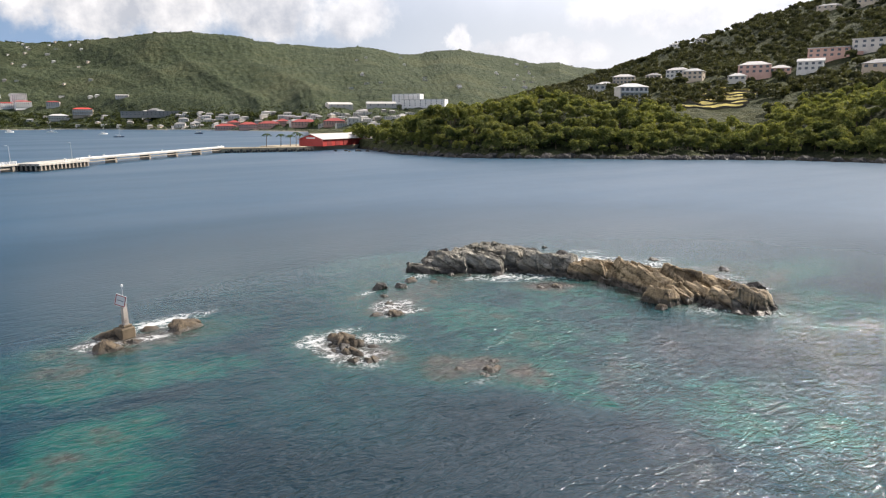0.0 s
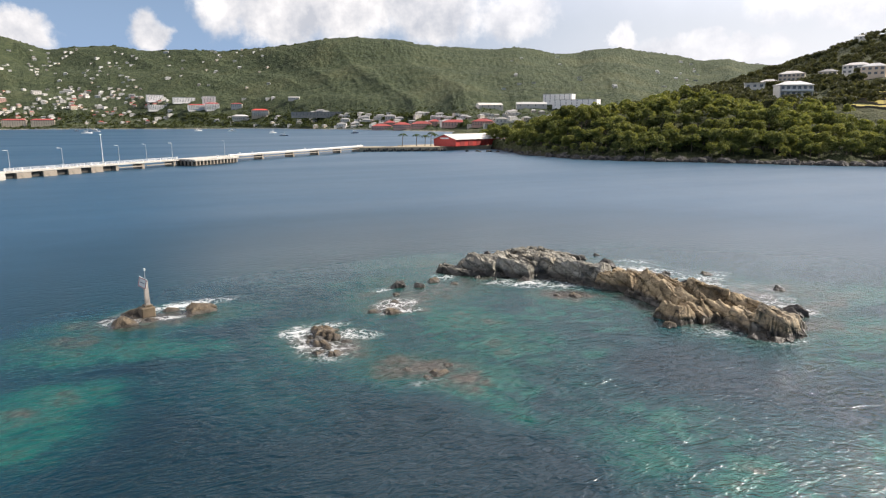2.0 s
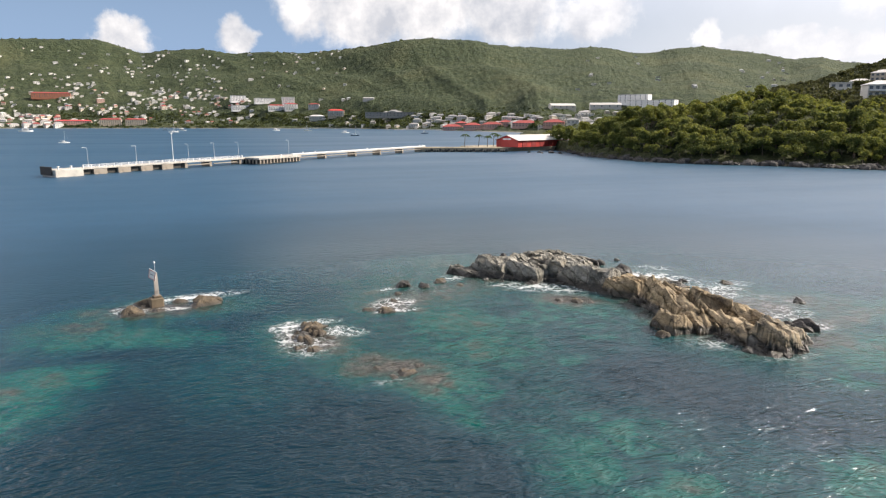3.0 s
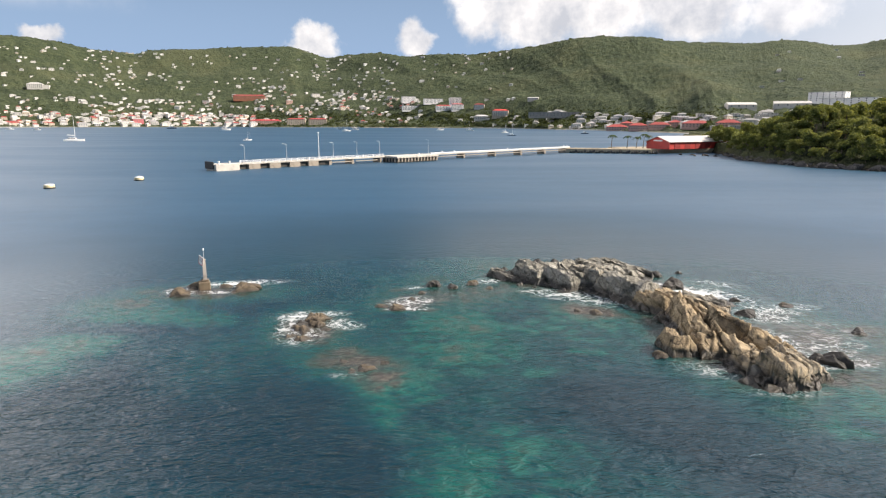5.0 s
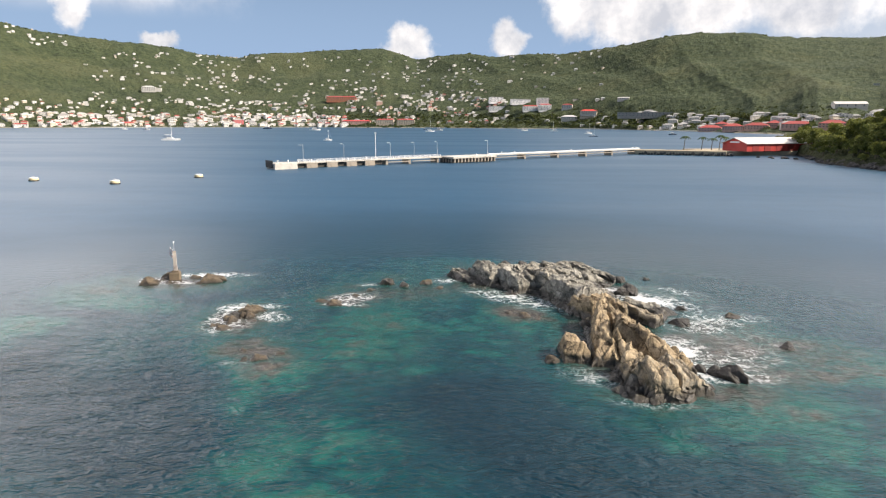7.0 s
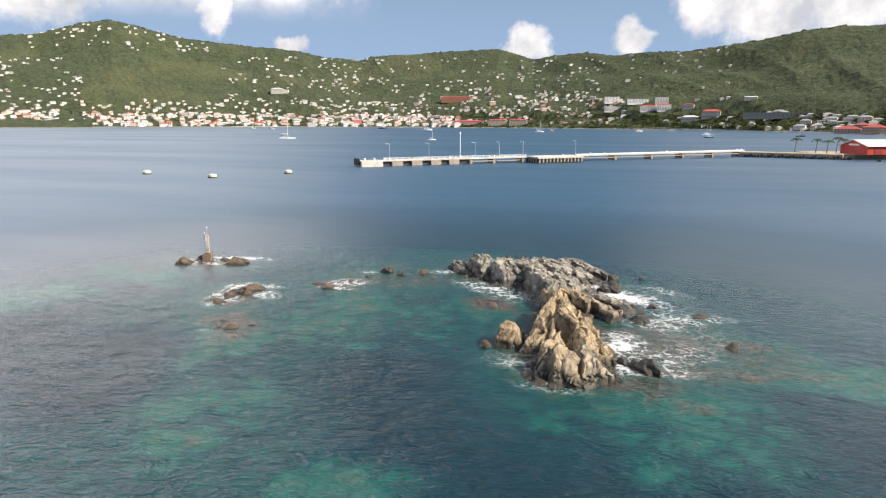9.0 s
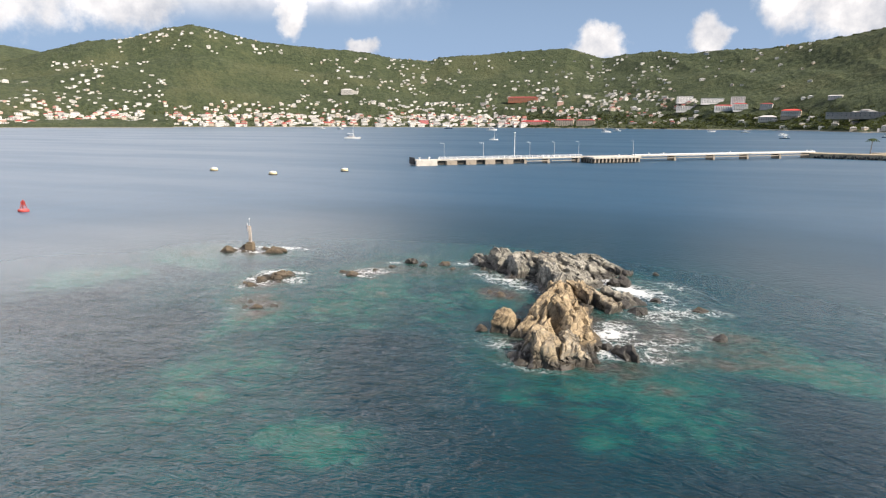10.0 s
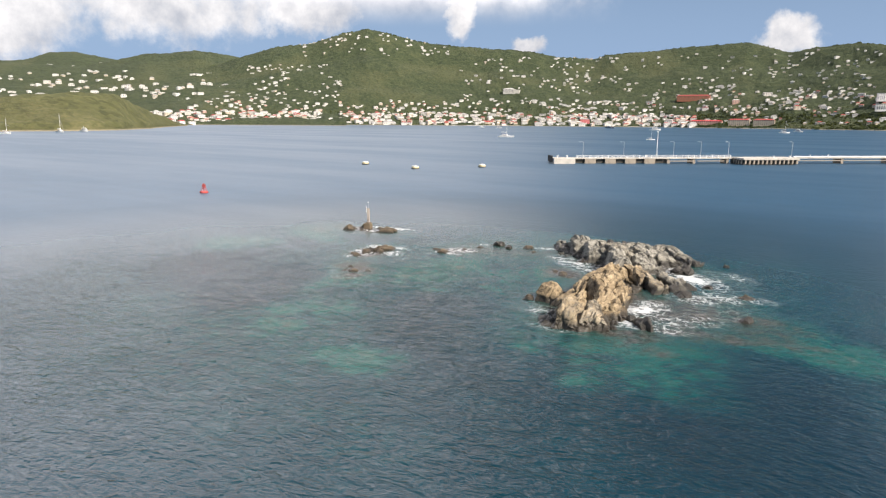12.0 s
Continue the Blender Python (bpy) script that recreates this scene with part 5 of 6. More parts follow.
# known buildings along the harbour
BIG = "hotel blocks above the harbour"
building("hotel_block", "white hotel block with rows of dark windows", 60, 14, 4, HOTEL_WHITE, ROOF_GREY, "flat", 14, m=stand(town_slope, 1.0, 1.55, 24), base=5, category="hotel", group=BIG)
building("hotel_block", "tall white hotel block with balconies", 34, 16, 6, HOTEL_WHITE, ROOF_WHITE, "flat", 8, m=stand(town_slope, 2.9, 1.45, 22), base=6, balcony=True, category="hotel", group=BIG)
building("hotel_block", "low white hotel block with a red roof", 46, 14, 4, HOTEL_WHITE, ROOF_RED, "hip", 10, m=stand(town_slope, 1.9, 0.95, 24), base=5, balcony=True, category="hotel", group=BIG)
building("hotel_block", "narrow white hotel block with a red roof", 36, 14, 5, HOTEL_WHITE, ROOF_RED, "hip", 8, m=stand(town_slope, 3.1, 0.98, 24), base=5, balcony=True, category="hotel", group=BIG)
building("hotel_block", "white hotel block standing apart among trees", 44, 14, 5, HOTEL_WHITE, ROOF_GREY, "flat", 10, m=stand(town_slope, -1.1, 1.65, 24), base=5, category="hotel", group=BIG)
building("hotel_block", "white hotel block low on the wooded slope", 48, 14, 4, HOTEL_WHITE, ROOF_GREY, "flat", 10, m=stand(town_slope, -1.0, 0.95, 24), base=5, balcony=True, category="hotel", group=BIG)
building("villa", "white house with a red roof on the green slope", 30, 14, 3, WALL_WHITE, ROOF_RED, "hip", 6, m=stand(town_slope, 5.0, 1.15), base=8, category="house")
building("apartment_house", "cream apartment house with a bright red roof", 44, 18, 5, WALL_CREAM, plain("bright_red_roof", (0.60, 0.07, 0.05), 0.6), "hip", 9, m=stand(town_slope, 6.8, 0.42, 5), base=6, balcony=True, category="apartment house")
building("guest_house", "low white building with a broad pale roof", 42, 20, 2, WALL_WHITE, ROOF_WHITE, "hip", 8, m=stand(town_slope, 5.2, 0.18, 5), storey=4.2, base=5, category="building")
building("white_house", "long white house half way up the green hill", 30, 10, 1, WALL_WHITE, ROOF_WHITE, "gable", 6, m=stand(town_slope, 9.6, 1.85), storey=4, base=6, category="house")
building("terracotta_block", "long terracotta apartment block on the hillside", 104, 16, 4, plain("terracotta_wall", (0.40, 0.16, 0.09), 0.8, scale=0.3), ROOF_RED, "hip", 16, m=stand(town_slope, -14.4, 1.75, 4), base=6, category="apartment block")
building("waterfront_arcade", "long low waterfront building with a red roof", 92, 16, 3, WALL_PINK, plain("scarlet_roof", (0.50, 0.06, 0.06), 0.65), "hip", 16, m=stand(town_slope, -13.2, -0.22, 2), base=4, category="building")
for az, lab in ((-10.7, "cream waterfront office with a pale red roof"), (-8.9, "cream waterfront office beside its twin")):
    building("waterfront_office", lab, 54, 16, 4, WALL_CREAM, ROOF_RED, "hip", 10, m=stand(town_slope, az, -0.25, 4), base=4, storey=3.6, category="office")
building("pink_house", "deep pink waterfront house with a grey roof", 32, 14, 4, plain("deep_pink_wall", (0.50, 0.13, 0.13), 0.8, scale=0.3), ROOF_GREY, "hip", 6, m=stand(town_slope, -23.0, -0.2, 2), base=4, category="house")
building("white_hall", "big white hall on the hillside", 44, 22, 4, WALL_WHITE, ROOF_WHITE, "hip", 8, m=stand(town_slope, -29.6, 2.35), base=5, category="building", wing=18)
building("fort", "long low tan fort on the waterfront", 120, 26, 3, WALL_CREAM, ROOF_GREY, "flat", 16, m=stand(town_slope, -49.4, -0.25, 3), base=4, category="fort")
MALL = "red-roofed marina shops"
for az, w, el, lab in ((16.6, 62, -0.72, "marina shop with a steep red hip roof"), (18.3, 52, -0.62, "marina shop row with red roofs"), (20.0, 60, -0.55, "marina shop row with red roofs"),
                       (22.8, 70, -0.45, "long marina shop with a red roof"), (25.2, 56, -0.42, "marina shop with a pale red roof"), (17.4, 40, -0.4, "marina shop with a red roof behind the quay"), (21.2, 40, -0.35, "marina shop with a red roof behind the quay")):
    building("marina_shop", lab, w * 0.62, 22, 2, WALL_PINK, ROOF_RED, "hip", 8, m=stand(town_slope, az, el, 6), base=4, storey=3.2, category="shop", group=MALL)
building("school_block", "large pale concrete block on the green rise", 88, 24, 4, HOTEL_WHITE, ROOF_GREY, "flat", 8, m=stand(town_slope, 33.4, 1.15, -10), base=5, category="building")
building("school_block", "tall pale concrete block on the green rise", 60, 24, 5, HOTEL_WHITE, ROOF_GREY, "flat", 6, m=stand(town_slope, 32.0, 1.5, -10), base=5, category="building")
building("warehouse", "long white warehouse roof below the hill", 50, 20, 1, WALL_WHITE, ROOF_WHITE, "gable", 4, m=stand(town_slope, 26.0, 1.1), storey=5, base=6, category="warehouse")
building("warehouse", "long white warehouse roof below the hill", 58, 20, 1, WALL_WHITE, ROOF_WHITE, "gable", 4, m=stand(town_slope, 29.6, 1.15), storey=5, base=6, category="warehouse")
building("parking_deck", "long grey deck building at the hill's foot", 170, 20, 2, plain("grey_concrete_wall", (0.34, 0.32, 0.29), 0.85, scale=0.3), ROOF_GREY, "flat", 20, m=stand(town_slope, 12.2, 0.45, 2), storey=4.5, base=5, category="building")

# houses of the town: a few kinds, repeated over the slopes
KINDS = []
for k, (w, d, st, wl, rf, kd, bays, lab) in enumerate(((17, 10, 2, WALL_WHITE, ROOF_WHITE, "hip", 3, "white hillside house with a white hip roof"),
                                                       (22, 11, 2, WALL_WHITE, ROOF_WHITE, "flat", 5, "white flat-roofed hillside house"),
                                                       (15, 10, 2, WALL_CREAM, ROOF_GREY, "hip", 4, "cream hillside house with a grey roof"),
                                                       (19, 11, 2, WALL_WHITE, ROOF_RED, "hip", 4, "white house with a red hip roof"),
                                                       (20, 12, 3, WALL_PINK, ROOF_WHITE, "hip", 4, "pink three-storey house with a pale roof"),
                                                       (26, 12, 3, WALL_WHITE, ROOF_GREY, "gable", 5, "long white three-storey house"),
                                                       (18, 11, 3, WALL_CREAM, ROOF_RED, "hip", 4, "cream house with a rust-red roof"))):
    KINDS.append(building("town_house", lab, w, d, st, wl, rf, kd, bays, base=5, group="houses of the harbour town"))
rng_t = random.Random(21)
SPOTS = []


def scatter(land, count, az0, az1, el0, el1, kinds, clump=0.5, low=1.0, size=0.66):
    """Houses over a stretch of bearing and elevation, in loose clusters; low > 1 crowds them downhill."""
    made = tries = 0
    while made < count and tries < count * 12:
        tries += 1
        az = rng_t.uniform(az0, az1)
        el = el0 + (el1 - el0) * rng_t.random() ** low
        if noise.noise((az * 0.35, el * 1.6, 3.0)) < clump * 0.5 - 0.35:
            continue
        p = land.at(az, el)
        if any((p - q[0]).length < 10 for q in SPOTS[-90:]):
            continue
        SPOTS.append((p, rng_t.choice(kinds), size * rng_t.uniform(0.6, 1.0), rng_t.uniform(-15, 45)))
        made += 1


TOWN = (0, 1, 3, 4, 5, 5, 6, 1)
HIGH = (0, 0, 1, 1, 2, 5)
scatter(town_slope, 460, -60, -14, -0.38, 0.5, TOWN, -0.3, 1.2, 0.95)
scatter(town_slope, 230, -57, -16, 0.3, 1.6, TOWN, 0.2, 1.4)
scatter(town_slope, 360, -34, -2, 0.9, 5.3, HIGH, 0.55, 1.0)
scatter(town_slope, 80, -52, -44, 1.6, 4.6, HIGH, 0.6)
scatter(town_slope, 60, -48, -35, 5.2, 7.2, HIGH, 0.3)
scatter(town_slope, 150, -14, 0, -0.1, 2.4, (0, 1, 2, 5, 6), 0.45, 1.2)
scatter(town_slope, 16, 0, 7.5, 4.6, 5.8, HIGH, 0.2)
scatter(town_slope, 18, 0, 8, 1.8, 4.4, HIGH, 0.4)
scatter(town_slope, 16, 3, 12, -0.35, 0.4, (1, 2, 5), 0.2)
scatter(town_slope, 130, 11, 36, -0.5, 0.75, (1, 5, 2, 1), 0.0, 1.3, 0.9)
scatter(town_slope, 34, 27, 50, 2.6, 5.4, HIGH, 0.4)
scatter(west_slope, 300, -77, -50, 0.1, 3.6, HIGH, 0.35, 1.3, 1.1)
scatter(far_slope, 26, -80, -61, 2.4, 4.2, HIGH, 0.4, 1.0, 1.2)
rng_t.shuffle(SPOTS)
for i, (p, k, s, turn) in enumerate(SPOTS[:270]):
    c = copy_thing(KINDS[k], facing(p, turn) @ Matrix.Diagonal((s, s, s, 1)))
for k, ob in enumerate(KINDS):
    p = town_slope.at(-20 + 2.2 * k, 1.0 + 0.5 * (k % 3))
    ob.matrix_world = facing(p, 8 * k - 20)


def joined_houses(spots):
    """The rest of the town as one mesh of walls and roofs with window strips."""
    vs, fs, mi = [], [], []
    mats = [WALL_WHITE, WALL_CREAM, ROOF_WHITE, ROOF_RED, ROOF_GREY, WINDOW_DARK]
    for p, k, s, turn in spots:
        w, d, h = (17, 22, 15, 19, 20, 26, 18)[k] * s, 11 * s, (5.4, 5.0, 5.4, 5.8, 8.0, 8.0, 8.0)[k] * s
        wall, roof = (0, 0, 1, 0, 1, 0, 1)[k], (2, 2, 4, 3, 2, 4, 3)[k]
        m = facing(p, turn)
        b = len(vs)
        e = 0.7
        r = 0.3 if k == 1 else 0.3 * d
        pts = [(-w / 2, -d / 2, -5), (w / 2, -d / 2, -5), (w / 2, d / 2, -5), (-w / 2, d / 2, -5), (-w / 2, -d / 2, h), (w / 2, -d / 2, h), (w / 2, d / 2, h), (-w / 2, d / 2, h),
               (-w / 2 - e, -d / 2 - e, h), (w / 2 + e, -d / 2 - e, h), (w / 2 + e, d / 2 + e, h), (-w / 2 - e, d / 2 + e, h), (-w / 4, 0, h + r), (w / 4, 0, h + r)]
        quads = [(0, 1, 5, 4, wall), (1, 2, 6, 5, wall), (2, 3, 7, 6, wall), (3, 0, 4, 7, wall), (8, 9, 13, 12, roof), (9, 10, 13, 13, roof), (10, 11, 12, 13, roof), (11, 8, 12, 12, roof)]
        nwin = 3 if w < 20 else 4
        for row in range(2 if h < 8 else 3):
            for c in range(nwin):
                x0 = -w / 2 + (c + 0.28) * w / nwin
                x1 = x0 + 0.42 * w / nwin
                z0 = 0.9 * s + row * 2.7 * s
                j = len(pts)
                pts += [(x0, -d / 2 - 0.06, z0), (x1, -d / 2 - 0.06, z0), (x1, -d / 2 - 0.06, z0 + 1.1 * s), (x0, -d / 2 - 0.06, z0 + 1.5 * s)]
                quads.append((j, j + 1, j + 2, j + 3, 5))
        vs += [m @ Vector(q) for q in pts]
        for q in quads:
            idx = [b + i for i in q[:4]]
            fs.append(idx if idx[2] != idx[3] else idx[:3])
            mi.append(q[4])
    me = bpy.data.meshes.new("far_houses")
    me.from_pydata(vs, [], fs)
    me.polygons.foreach_set("material_index", mi)
    for m in mats:
        me.materials.append(m)
    return thing("far_houses", "white and cream houses crowded over the slopes", "houses", kind="stuff", data=me)


joined_houses(SPOTS[270:])

# villas on the wooded headland
V = "villas on the headland"
building("villa", "white two-storey villa with a pale roof among trees", 19, 11, 2, WALL_WHITE, ROOF_WHITE, "hip", 6, m=stand(wood_slope, 52.4, 1.55, 6), storey=3.6, base=6, group=V, balcony=True)
building("villa", "cream villa with a broad pale roof on the slope", 20, 12, 2, WALL_CREAM, ROOF_WHITE, "hip", 6, m=stand(wood_slope, 51.8, 2.75, 4), base=6, group=V)
building("villa", "small white villa half hidden by trees", 12, 9, 2, WALL_WHITE, ROOF_WHITE, "flat", 3, m=stand(wood_slope, 49.6, 1.9, 8), base=6, group=V)
building("villa", "long white villa roof above the trees", 16, 10, 1, WALL_WHITE, ROOF_WHITE, "hip", 4, m=stand(wood_slope, 50.3, 2.5, 0), base=6, group=V)
building("villa", "grey-roofed villa above the terraces", 14, 10, 1, WALL_CREAM, ROOF_GREY, "hip", 4, m=stand(wood_slope, 54.2, 3.1, -4), base=6, group=V)
building("villa", "white-roofed villa above the terraces", 18, 10, 2, WALL_WHITE, ROOF_WHITE, "hip", 5, m=stand(wood_slope, 56.0, 3.15, -6), base=6, group=V)
building("villa", "white-roofed villa beside a palm above the terraces", 15, 10, 2, WALL_CREAM, ROOF_WHITE, "hip", 4, m=stand(wood_slope, 57.2, 2.95, -6), base=6, group=V)
building("villa", "tan villa with a white hip roof", 22, 13, 2, WALL_PINK, ROOF_WHITE, "hip", 5, m=stand(wood_slope, 61.6, 3.25, 4), base=6, group=V)
building("villa", "tan villa with a pale roof", 14, 10, 1, WALL_PINK, ROOF_WHITE, "hip", 4, m=stand(wood_slope, 63.4, 3.3, 4), base=6, group=V)
building("villa", "small villa with a white hip roof", 12, 9, 1, WALL_WHITE, ROOF_WHITE, "hip", 3, m=stand(wood_slope, 60.4, 2.8, 4), base=6, group=V)
building("villa", "white villa on the hillside", 16, 10, 2, WALL_WHITE, ROOF_WHITE, "gable", 4, m=stand(wood_slope, 65.4, 3.35, 0), base=6, group=V)
building("villa", "pink villa with a grey terrace roof", 26, 12, 2, WALL_PINK, ROOF_WHITE, "flat", 6, m=stand(wood_slope, 66.5, 4.25, 4), base=8, group=V, wing=8)
building("villa", "white flat-roofed villa high on the hill", 24, 12, 2, WALL_WHITE, ROOF_WHITE, "flat", 5, m=stand(wood_slope, 69.2, 4.75, 2), base=8, group=V)
building("villa", "white hilltop villa among green scrub", 22, 10, 1, WALL_CREAM, ROOF_GREY, "hip", 4, m=stand(wood_slope, 66.2, 7.7, 2), base=8, group=V)
building("villa", "pale flat-roofed villa on the hilltop", 30, 10, 1, WALL_CREAM, ROOF_GREY, "flat", 6, m=stand(wood_slope, 69.0, 7.9, 2), base=8, group=V)
building("villa", "white villa on the green ridge", 14, 9, 1, WALL_WHITE, ROOF_WHITE, "hip", 3, m=stand(wood_slope, 55.7, 5.55, 2), base=8, group=V)
building("villa", "small grey-roofed villa on the ridge", 10, 8, 1, WALL_WHITE, ROOF_GREY, "hip", 3, m=stand(wood_slope, 57.6, 5.85, 2), base=8, group=V)
building("villa", "grey-roofed villa on the hillside", 18, 12, 1, WALL_CREAM, ROOF_GREY, "hip", 4, m=stand(wood_slope, 69.8, 3.3, 2), base=6, group=V)

# terraced dry field below the villas
field = thing("terraced_field", "dry yellow grass terraces with low stone walls", "field", kind="stuff")
YELLOW = plain("dry_yellow_grass", (0.36, 0.29, 0.06), 0.95, wear=0.3, scale=0.25)
STONE = plain("terrace_stone", (0.14, 0.12, 0.09), 0.95, wear=0.2, scale=0.6)
for k in range(6):
    el = 0.95 + 0.24 * k
    for a0, a1, mt, dz in ((56.4 + 0.15 * k, 61.2 + 0.2 * k, YELLOW, 0.5),):
        p, q = wood_slope.at(a0, el), wood_slope.at(a1, el)
        d = q - p
        turn = math.degrees(math.atan2(d.y, d.x))
        bm = bmesh.new()
        g = 22
        top = []
        for i in range(g + 1):
            u = p + d * (i / g)
            nx, ny = -d.y / d.length, d.x / d.length
            row = []
            for j in range(5):
                x, y = u.x + nx * (j * 2.6), u.y + ny * (j * 2.6)
                row.append(bm.verts.new((x, y, wood_slope.height(x, y) + 0.35 + 0.35 * noise.noise((x * 0.3, y * 0.3, k)))))
            top.append(row)
        for i in range(g):
            for j in range(4):
                bm.faces.new((top[i][j], top[i + 1][j], top[i + 1][j + 1], top[i][j + 1]))
        part("terrace", bm, mt, field, soft=True)
        bm = bmesh.new()
        for i in range(g):
            u = p + d * ((i + 0.5) / g)
            box(bm, u.x, u.y, wood_slope.height(u.x, u.y) + 0.3, d.length / g + 0.2, 0.8, 1.5 + 0.4 * noise.noise((i, k, 1)), turn)
        part("terrace_wall", bm, STONE, field)

# ---- trees ----


def crown_data(seed, rx, rz, leaves, size):
    """Points and faces of a crown: small leaf clumps on several boughs, with gaps and an uneven outline."""
    rng = np.random.default_rng(seed)
    nb = 9
    bough = rng.normal(size=(nb, 3))
    bough /= np.linalg.norm(bough, axis=1)[:, None]
    bough *= rng.uniform(0.25, 0.68, (nb, 1)) * (rx, rx, rz)
    pick = rng.integers(0, nb, leaves)
    d = rng.normal(size=(leaves, 3))
    d /= np.linalg.norm(d, axis=1)[:, None]
    d[:, 2] = np.where(d[:, 2] < -0.35, -d[:, 2], d[:, 2])
    c = bough[pick] + d * rng.uniform(0.62, 1.0, (leaves, 1)) * np.array((rx, rx, rz)) * rng.uniform(0.32, 0.5, (nb, 1))[pick]
    nrm = d + rng.normal(size=(leaves, 3)) * 0.55
    nrm /= np.linalg.norm(nrm, axis=1)[:, None]
    ax = np.cross(nrm, rng.normal(size=(leaves, 3)))
    ax /= np.linalg.norm(ax, axis=1)[:, None]
    ay = np.cross(nrm, ax)
    s = size * rng.uniform(0.6, 1.25, (leaves, 1))
    v = np.stack([c - ax * s, c - ay * s * 0.62 + nrm * s * 0.2, c + ax * s, c + ay * s * 0.62 + nrm * s * 0.2], 1).reshape(-1, 3)
    return v, np.arange(leaves * 4).reshape(-1, 4)


TREE_LAB = ("green broad-leaved scrub tree on the headland", "dark green bushy tree above the rocky shore", "yellow-green coastal tree with small leaves", "olive green tree with an open crown")
PROTO = []
for k in range(4):
    t = thing("tree", TREE_LAB[k], "tree", group="trees of the headland")
    bm = rod(bmesh.new(), (0, 0, -1.2), (0.2, 0.1, 2.6), 0.22, 0.12, 7)
    for j in range(4):
        a = j * 1.6 + k
        rod(bm, (0.2, 0.1, 2.2), (1.7 * math.cos(a), 1.7 * math.sin(a), 4.2), 0.09, 0.04, 5)
    part("trunk", bm, BARK, t)
    v, f = crown_data(50 + k, 3.7, 3.3, 1700, 0.33)
    cr = part("crown", mesh_of("crown", v, f, LEAF), None, t)
    cr.location = (0, 0, 3.5)
    PROTO.append(t)

rng_w = random.Random(8)
WOOD = []


def clear_of_villas(az, el_r):
    return not (56.2 < az < 62.6 and 352 < el_r < 452)


for r_in, step in ((5, 4.4), (10, 4.8), (15.5, 5.2), (22, 5.6), (29, 6), (36, 6), (43, 6.4), (51, 6.6), (60, 7), (69, 7.4), (79, 8), (90, 8.5), (102, 9), (115, 10)):
    az = 28.5
    while az < 75:
        r = float(wood_r(np.array([az]))[0]) + max(3.5, r_in + rng_w.uniform(-4.5, 4.5))
        x, y = WOOD_O[0] + r * math.sin(radians(az)), WOOD_O[1] + r * math.cos(radians(az))
        if clear_of_villas(az, r) and rng_w.random() < 0.93:
            WOOD.append((x, y, wood_slope.height(x, y), rng_w.uniform(0.85, 1.55) * (0.7 if r_in < 9 else 1.0), rng_w.uniform(0, 360), r_in))
        az += math.degrees(step / r) * rng_w.uniform(0.8, 1.2)
VILLA_AT = [o.matrix_world.translation for o in scene.objects if o.name.startswith("villa")]
WOOD = [w for w in WOOD if all((Vector(w[:2]) - q.xy).length > 12 for q in VILLA_AT)]
WOOD.sort(key=lambda w: w[5])
for i, (x, y, z, s, turn, _) in enumerate(WOOD[:296]):
    copy_thing(PROTO[i % 4], pose(x, y, z, 0, 0, turn) @ Matrix.Diagonal((s, s, s * (0.9 + 0.25 * ((i * 7) % 5) / 5), 1)))
for k, t in enumerate(PROTO):
    x, y = WOOD_O[0] + 330 * math.sin(radians(40 + 4 * k)), WOOD_O[1] + 330 * math.cos(radians(40 + 4 * k))
    t.matrix_world = pose(x, y, wood_slope.height(x, y))


def joined_crowns(name, label, spots, leaves, size, base, mat, seed):
    """Woodland too thick to count: many crowns in one mesh."""
    kinds = [crown_data(seed + k, 3.6, 2.7, leaves, size) for k in range(5)]
    vs, fs, n0 = [], [], 0
    for i, (x, y, z, s, turn) in enumerate(spots):
        v, f = kinds[i % 5]
        c, q = math.cos(radians(turn)), math.sin(radians(turn))
        w = np.stack([v[:, 0] * c - v[:, 1] * q, v[:, 0] * q + v[:, 1] * c, v[:, 2] + base], 1) * s + (x, y, z)
        vs.append(w)
        fs.append(f + n0)
        n0 += len(v)
    return thing(name, label, "trees", kind="stuff", data=mesh_of(name, np.concatenate(vs), np.concatenate(fs), mat))


joined_crowns("headland_wood", "thick green scrub wood covering the headland", [w[:5] for w in WOOD[296:]], 420, 0.58, 3.2, LEAF, 90)
hill_spots = []
for k in range(2900):
    az, r = rng_w.uniform(33, 78), 400 + 560 * rng_w.random() ** 0.8
    x, y = WOOD_O[0] + r * math.sin(radians(az)), WOOD_O[1] + r * math.cos(radians(az))
    if clear_of_villas(az, r) and all((Vector((x, y)) - q.xy).length > 15 for q in VILLA_AT):
        hill_spots.append((x, y, wood_slope.height(x, y), rng_w.uniform(0.8, 1.5), rng_w.uniform(0, 360)))
joined_crowns("hill_wood", "scattered green trees and scrub on the hill", hill_spots, 120, 1.0, 2.0, HILL_LEAF, 120)
far_spots = []
for k in range(2600):
    az = rng_w.uniform(-55, 40)
    el = -0.35 + 1.6 * rng_w.random() ** 1.5
    p = town_slope.at(az, el)
    far_spots.append((p.x, p.y, p.z, rng_w.uniform(0.6, 1.2), rng_w.uniform(0, 360)))
for k in range(1200):
    az = rng_w.uniform(-14, 24)
    p = town_slope.at(az, rng_w.uniform(-0.45, 0.7))
    far_spots.append((p.x, p.y, p.z, rng_w.uniform(1.2, 2.2), rng_w.uniform(0, 360)))
for k in range(1500):
    az = -55 + 0.069 * k
    p = town_slope.at(az + rng_w.uniform(-0.1, 0.1), 9.0)
    far_spots.append((p.x, p.y, p.z - rng_w.uniform(2, 6), rng_w.uniform(1.2, 2.6), rng_w.uniform(0, 360)))
